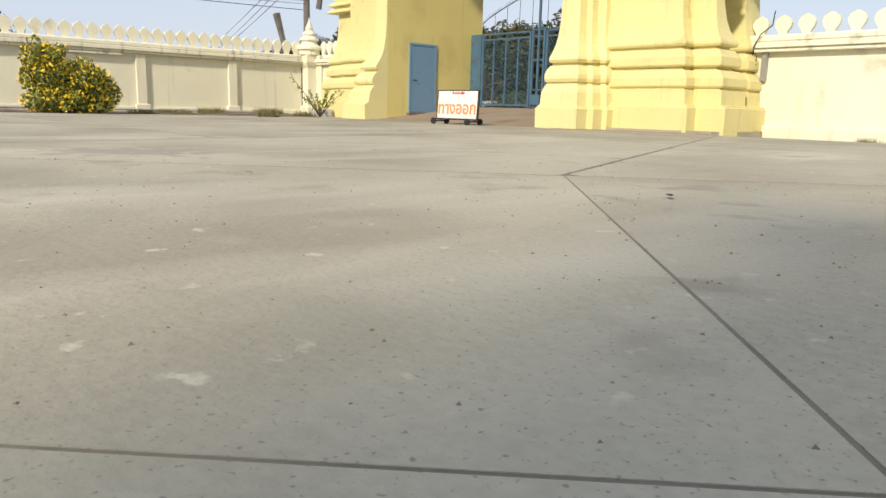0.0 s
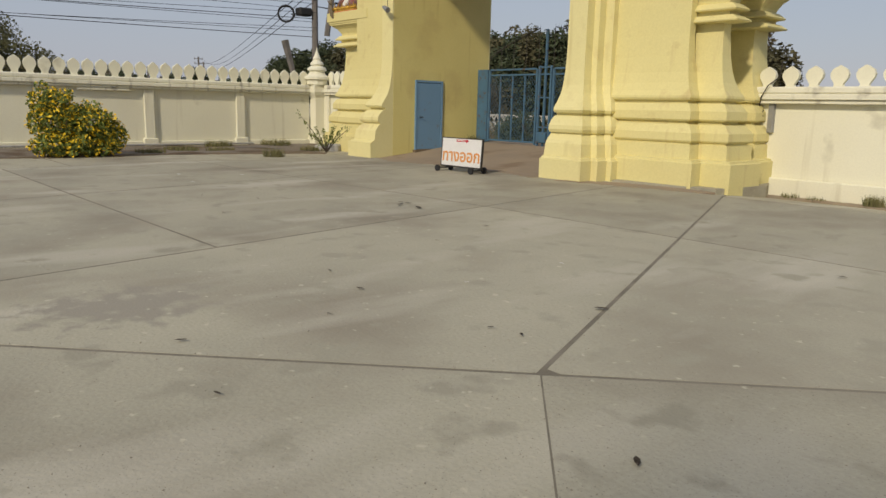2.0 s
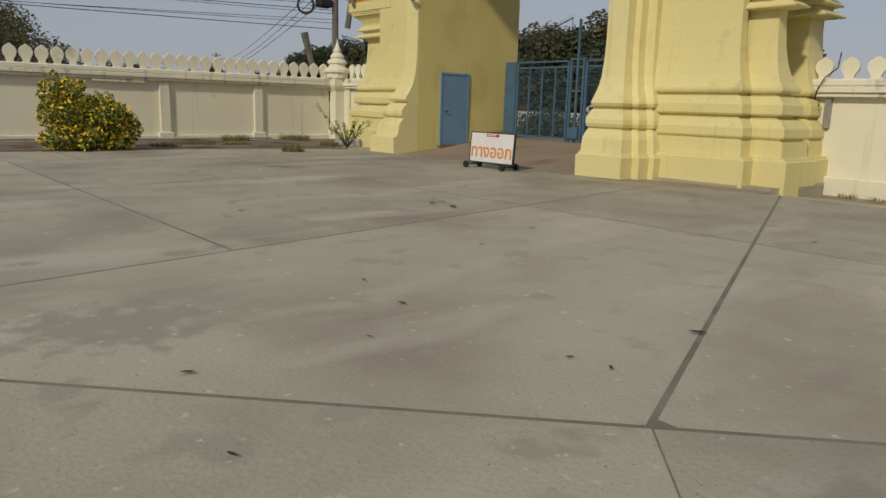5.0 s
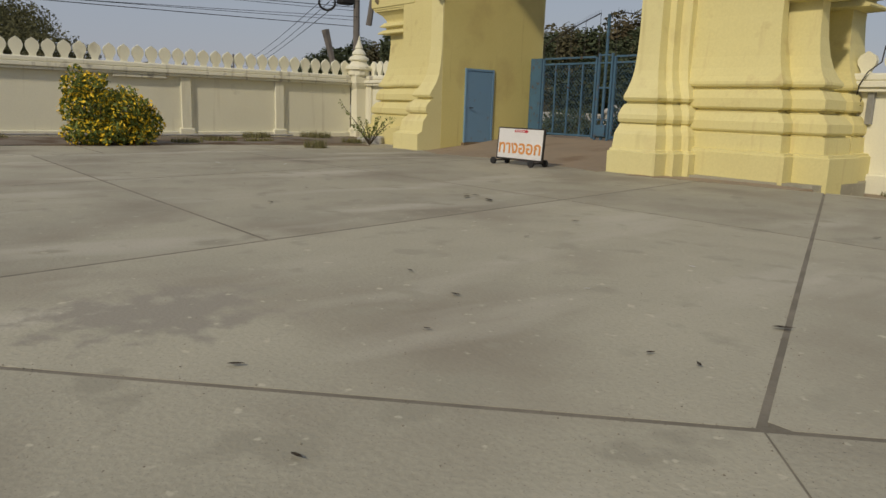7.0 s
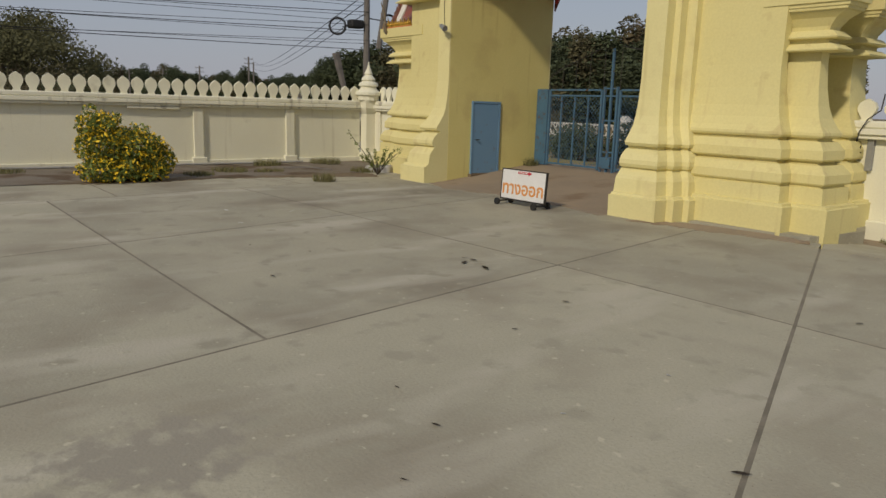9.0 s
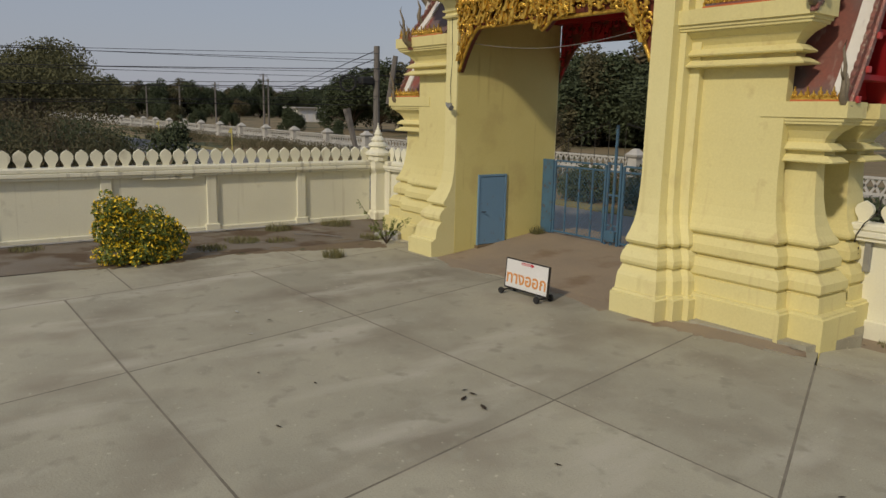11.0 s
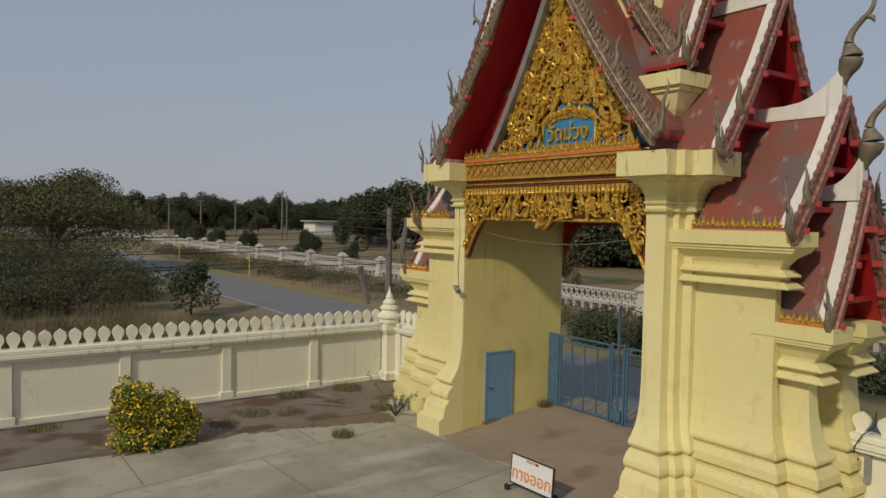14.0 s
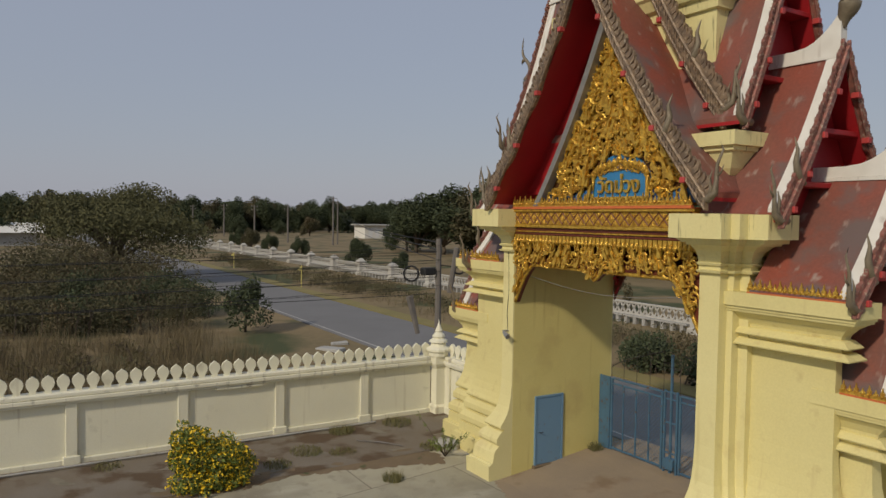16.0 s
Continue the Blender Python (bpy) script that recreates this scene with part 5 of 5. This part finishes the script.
thicket("thicket", "dense brownish-green scrub growing beyond the wall", clumps(38, -18, 1, -8, 4.5, 1.4, 3.2), 44000, 0.075, "leaf_scrub", (-50, 7.0, OUT), 160)
thicket("thicket", "dark green scrub bushes beyond the wall", clumps(20, -14, 6, -6, 4, 1.6, 3.4), 26000, 0.09, "leaf", (-56, 9.5, OUT), 80)
thicket("thicket", "tall brown dry scrub before the umbrella tree", clumps(40, -14, 10, -12, 7, 2.2, 5.4), 44000, 0.11, "leaf_scrub", (-78, 8.0, OUT), 120)
thicket("thicket", "dry brown brush close behind the wall", clumps(30, -7, 7, -13, 4, 0.5, 1.4), 12000, 0.055, "leaf_dry", (-36, 8.0, OUT), 200)
thicket("thicket", "dark green bushes behind the gate", clumps(12, -8, 3, -3.0, 1.5, 0.9, 2.2), 8000, 0.10, "leaf", (-20.5, 31.0, OUT), 40)
thicket("thicket", "green bushes beyond the cream wall", clumps(10, -8, 10, -2, 2, 0.8, 1.6), 5000, 0.10, "leaf", (-8.0, 31.5, OUT), 30)
thicket("roadside_scrub", "strip of low brown scrub along the far side of the road", [(g.uniform(-110, 0), g.uniform(-2.5, 3.2), 0.35, g.uniform(0.8, 2.2), g.uniform(0.6, 1.2), g.uniform(0.5, 1.1)) for _ in range(140)], 30000, 0.085, "leaf_scrub", (-25, 32.5, OUT), 30)

# tall dry grass as a broad stand
bm = bmesh.new()
for _ in range(560):
    blades(bm, g, g.uniform(-48, -26), g.uniform(-12, 12), OUT, 0.7, 30, 1.25, 0.013)
for _ in range(160):
    blades(bm, g, g.uniform(-110, -25), g.uniform(29, 37), OUT, 1.2, 16, 0.9, 0.02)
tagged(part("dry_grass", bm, "grass_dry"), "tall dry brown grass beyond the wall", "grass", kind="stuff")

# rubble by the road
for x, y, k, a in ((-38.5, 16.6, 0.9, 20), (-36.5, 15.2, 0.6, 50), (-34.0, 13.0, 0.5, 10), (-40.0, 17.8, 0.5, 80)):
    r = thing("rubble_slab", "broken pale concrete slab lying on bare soil", "rubble", "rubble slabs", at=(x, y, OUT))
    bm = bmesh.new()
    bbox(bm, -k, k, -k * 0.4, k * 0.4, -0.05, 0.16, 0.04, pose(0, 0, 0, 3, -4, a))
    part("slab", bm, "grey_concrete", r)

# balustrade fence across the road
FY = 41.0
fence = thing("balustrade", "weathered white concrete balustrade with pillars along a canal bank", "fence", at=(0, 0, 0))


def fence_pillar(x):
    bm = bmesh.new()
    lathe(bm, [(0.55, OUT - 0.1), (0.55, OUT + 0.35), (0.42, OUT + 0.45), (0.36, OUT + 1.55), (0.50, OUT + 1.65), (0.55, OUT + 1.8), (0.35, OUT + 1.95), (0.14, OUT + 2.2)], at=(x, FY, 0), square=True)
    part("pillar", bm, "fence_white", fence)


def lattice(x0, x1):
    bm = bmesh.new()
    box(bm, x0, x1, FY - 0.10, FY + 0.10, OUT + 1.45, OUT + 1.58)
    box(bm, x0, x1, FY - 0.14, FY + 0.14, OUT + 0.62, OUT + 0.74)
    k = 14
    for i in range(k):
        xa, w = x0 + (x1 - x0) * i / k, (x1 - x0) / k
        for sg in (0, 1):
            v = [(xa + (w if sg else 0), OUT + 0.74), (xa + (0.14 if not sg else w - 0.14), OUT + 0.74), (xa + (w if not sg else 0), OUT + 1.45), (xa + (w - 0.14 if not sg else 0.14), OUT + 1.45)]
            prism(bm, [v[0], v[1], v[2], v[3]], FY - 0.04, FY + 0.04)
    part("panel", bm, "fence_white", fence)
    bm = bmesh.new()
    k = 9
    for i in range(k):
        xa = x0 + (x1 - x0) * (i + 0.5) / k
        box(bm, xa - 0.14, xa + 0.14, FY - 0.5, FY - 0.2, OUT - 0.2, OUT + 0.5)
    box(bm, x0, x1, FY - 0.55, FY + 0.2, OUT + 0.504, OUT + 0.615)
    part("plinth", bm, "grey_concrete", fence)


x = 12.0
while x > -290:
    fence_pillar(x)
    if x > -270:
        lattice(x - 8.4, x - 0.6)
    x -= 9.0

# yellow warning flag sign
for x, y in ((-74, 28.0), (-104, 29.0)):
    rs = thing("road_sign", "small yellow sign on a thin post by the road", "road sign", "road signs", at=(x, y, OUT))
    bm = bmesh.new()
    tube(bm, [(0, 0, -0.1), (0, 0, 2.3)], 0.05, 6)
    part("post", bm, "sign_yellow", rs)
    bm = bmesh.new()
    prism(bm, [(0.05, 1.75), (0.05, 2.35), (-0.42, 1.85)], -0.52, -0.47, "yz")
    bmesh.ops.transform(bm, matrix=pose(0.5, 0, 0), verts=bm.verts[:])
    part("plate", bm, "sign_yellow", rs)

# utility poles and wires
def pole(name, x, y, h, r, label, arms=2, group="utility poles"):
    p = thing(name, label, "utility pole", group, at=(x, y, OUT))
    bm = bmesh.new()
    tube(bm, [(0, 0, -0.3), (0, 0, h)], [r, r * 0.75], 8)
    part("shaft", bm, "wood", p)
    for i in range(arms):
        bm = bmesh.new()
        bbox(bm, -0.08, 0.08, -1.1, 1.1, h - 0.6 - i * 1.1, h - 0.45 - i * 1.1, 0.01)
        part("crossarm", bm, "wood", p)
        for k in (-1.0, 0.0, 1.0):
            bm = bmesh.new()
            lathe(bm, [(0.05, 0), (0.10, 0.1), (0.05, 0.16), (0.09, 0.22), (0.03, 0.3)], at=(0, k, h - 0.45 - i * 1.1), sides=6)
            part("insulator", bm, "grey_concrete", p)
    return p


FAR = [(-180, 76, 13.0), (-200, 70.5, 11), (-232, 70.5, 11), (-262, 68.5, 11.5), (-300, 66, 11.5)]
for x, y, h in FAR:
    pole("utility_pole", x, y, h, 0.28, "tall concrete utility pole with crossarms beyond the canal")
pole("utility_pole", -184, 79, 12.0, 0.25, "tall concrete utility pole with crossarms beyond the canal", 0)
near = pole("utility_pole", -25.3, 15.7, 6.75, 0.15, "dark weathered pole behind the wall corner, hung with cable coils", 0)
bm = bmesh.new()
tube(bm, [(0.3, 0.35, 4.6), (0.55, 0.5, 6.4)], [0.11, 0.10], 6)
part("insulator_arm", bm, "wood", near)
bm = bmesh.new()
tube(bm, [(-0.55, -0.6, 2.9), (-0.75, -0.9, 4.4)], [0.10, 0.16], 6)
part("broken_stub", bm, "wood", near, "pale broken timber stub")
for cx, cy, cz, r in ((-0.35, -1.05, 5.35, 0.30), (0.35, 0.75, 5.6, 0.26)):
    bm = bmesh.new()
    ring = [(cx + r * 0.6 * math.cos(i * 0.5236), cy + r * 0.8 * math.cos(i * 0.5236), cz + r * math.sin(i * 0.5236)) for i in range(13)]
    tube(bm, ring, 0.045, 6, False)
    tube(bm, [(cx, cy + r * 0.7, cz), (0, 0, cz + 0.1)], 0.02, 4)
    part("cable_coil", bm, "rubber", near, "coil of black cable")
bm = bmesh.new()
bbox(bm, -0.3, 0.1, -0.7, -0.15, 5.3, 5.6, 0.05)
part("junction", bm, "rubber", near)
wires = thing("overhead_wires", "bundle of sagging black overhead wires", "wires", at=(0, 0, 0))
for i in range(12):
    bm = bmesh.new()
    a, e = Vector((-25.3 + 0.06 * (i % 3), 15.7, 3.95 + 0.17 * i + 0.05 * (i % 2))), Vector((-28.5 - 0.25 * (i % 4), -34.0, 4.3 + 0.16 * i + 0.1 * (i % 3)))
    tube(bm, [tuple(a.lerp(e, t / 16) - Vector((0, 0, (0.35 + 0.25 * (i % 3)) * math.sin(math.pi * t / 16)))) for t in range(17)], 0.008 if i % 4 else 0.012, 4)
    part("wire", bm, "rubber", wires)
for i, (z0, far) in enumerate(((6.0, (-180, 75, 11.8)), (5.7, (-180, 77, 11.8)), (5.3, (-180, 76, 10.7)))):
    bm = bmesh.new()
    a, e = Vector((-25.3, 15.7, z0)), Vector(far)
    tube(bm, [tuple(a.lerp(e, t / 16) - Vector((0, 0, 2.0 * math.sin(math.pi * t / 16)))) for t in range(17)], 0.02, 4)
    part("wire", bm, "rubber", wires)
back = pole("utility_pole", -29.0, -34.4, 7.0, 0.15, "dark weathered pole standing outside the yard wall", 0)

# field house
hs = thing("field_house", "small white house with a flat grey roof in the field", "house", at=(-240, 117, OUT))
bm = bmesh.new()
box(bm, -4.5, 4.5, -5.5, 5.5, -0.1, 4.6)
part("wall", bm, "white", hs)
bm = bmesh.new()
bbox(bm, -5.4, 5.6, -6.6, 6.4, 4.604, 5.1, 0.05)
part("roof", bm, "grey_concrete", hs)
for y in (-3.2, -0.6):
    bm = bmesh.new()
    box(bm, 4.46, 4.54, y - 0.8, y + 0.8, 0.3, 3.6)
    part("door", bm, "sign_white", hs)
bm = bmesh.new()
box(bm, 4.46, 4.53, 1.6, 4.6, 1.0, 3.4)
part("window", bm, "void", hs)
sh = thing("long_shed", "long low shed with a pale metal roof beyond the trees", "shed", at=(-190, -6, OUT))
bm = bmesh.new()
box(bm, -4, 4, -16, 14, -0.1, 3.0)
part("wall", bm, "grey_concrete", sh)
bm = bmesh.new()
prism(bm, [(-5.5, 3.004), (5.5, 3.004), (0, 5.2)], -17, 15, "xz")
part("roof", bm, "white", sh)

# tree belts
src = [tree("field_tree", "dark green tree in the belt at the field's edge", 0, 0, OUT, 9, 4.2, random.Random(31 + i), "leaf" if i else "leaf_scrub", 12000, 0.19, 0.8, 0.25, 0.15, "far tree belt") for i in range(4)]
spots = []
for i in range(170):
    spots.append((g.uniform(-440, -320), -60 + i * 1.8 + g.uniform(-2, 2), g.uniform(0, 360), g.uniform(1.1, 1.75)))
for i in range(44):
    spots.append((-235 + i * 4.2 + g.uniform(-3, 3), 150 + g.uniform(-10, 22), g.uniform(0, 360), g.uniform(1.2, 1.8)))
for i in range(26):
    spots.append((-150 + i * 4.6 + g.uniform(-2, 2), 104 + g.uniform(-8, 10), g.uniform(0, 360), g.uniform(1.1, 1.6)))
for i in range(16):
    spots.append((-290 + g.uniform(-30, 30), 10 + i * 6 + g.uniform(-4, 4), g.uniform(0, 360), g.uniform(0.5, 0.9)))
for x, y, k in ((-118, 44, 0.42), (-95, 44.5, 0.5), (-85, 46, 0.33), (-150, 45, 0.5), (-140, 46, 0.42), (-62, 47, 0.4), (-170, 48, 0.5), (-46, 45.5, 0.45), (-30, 46, 0.4), (-200, 5, 0.7), (-190, 0, 0.75), (-215, 12, 0.8)):
    spots.append((x, y, g.uniform(0, 360), k))
for x, y, k in ((-146, 80, 1.1), (-138, 78, 1.25), (-130, 80, 1.5), (-124, 86, 1.6), (-116, 90, 1.75), (-108, 92, 1.7), (-100, 96, 1.6), (-90, 98, 1.6), (-80, 96, 1.5), (-70, 100, 1.6), (-60, 98, 1.5), (-50, 100, 1.5), (-40, 104, 1.6)):
    spots.append((x, y, g.uniform(0, 360), k))
for i in range(22):      # the dense wood seen through the gate
    y = 88 + g.uniform(-8, 14)
    spots.append((-y * (0.56 + i * 0.027), y, g.uniform(0, 360), g.uniform(1.25, 1.55)))
spots = [p for p in spots if p[1] < 60 or p[0] < -0.52 * p[1]]      # open sky beyond the cream wall
for i, s in enumerate(src):
    x, y, t, k = spots[i]
    s.matrix_world = pose(x, y, OUT, 0, 0, t)
    s.scale = (k, k, k)
for i, (x, y, t, k) in enumerate(spots[4:]):
    c = copy_thing(src[i % 4], pose(x, y, OUT, 0, 0, t))
    w = 1.35 if x < -300 or y > 60 else 1.0
    c.scale = (k * w, k * w, k * 0.94)
big = tree("roadside_rain_tree", "tall dark spreading tree beyond the canal", -92, 70, OUT, 15, 9, random.Random(77), "leaf", 9000, 0.33, 0.5, 0.5, 0.3)

# a yard tree behind, whose shade falls on the slabs
tree("yard_tree", "leafy shade tree standing in the temple yard", 5.30, -9.45, 0, 9.0, 2.45, random.Random(90), "leaf", 1900, 0.22, 0.5, 0.2, 0.55)
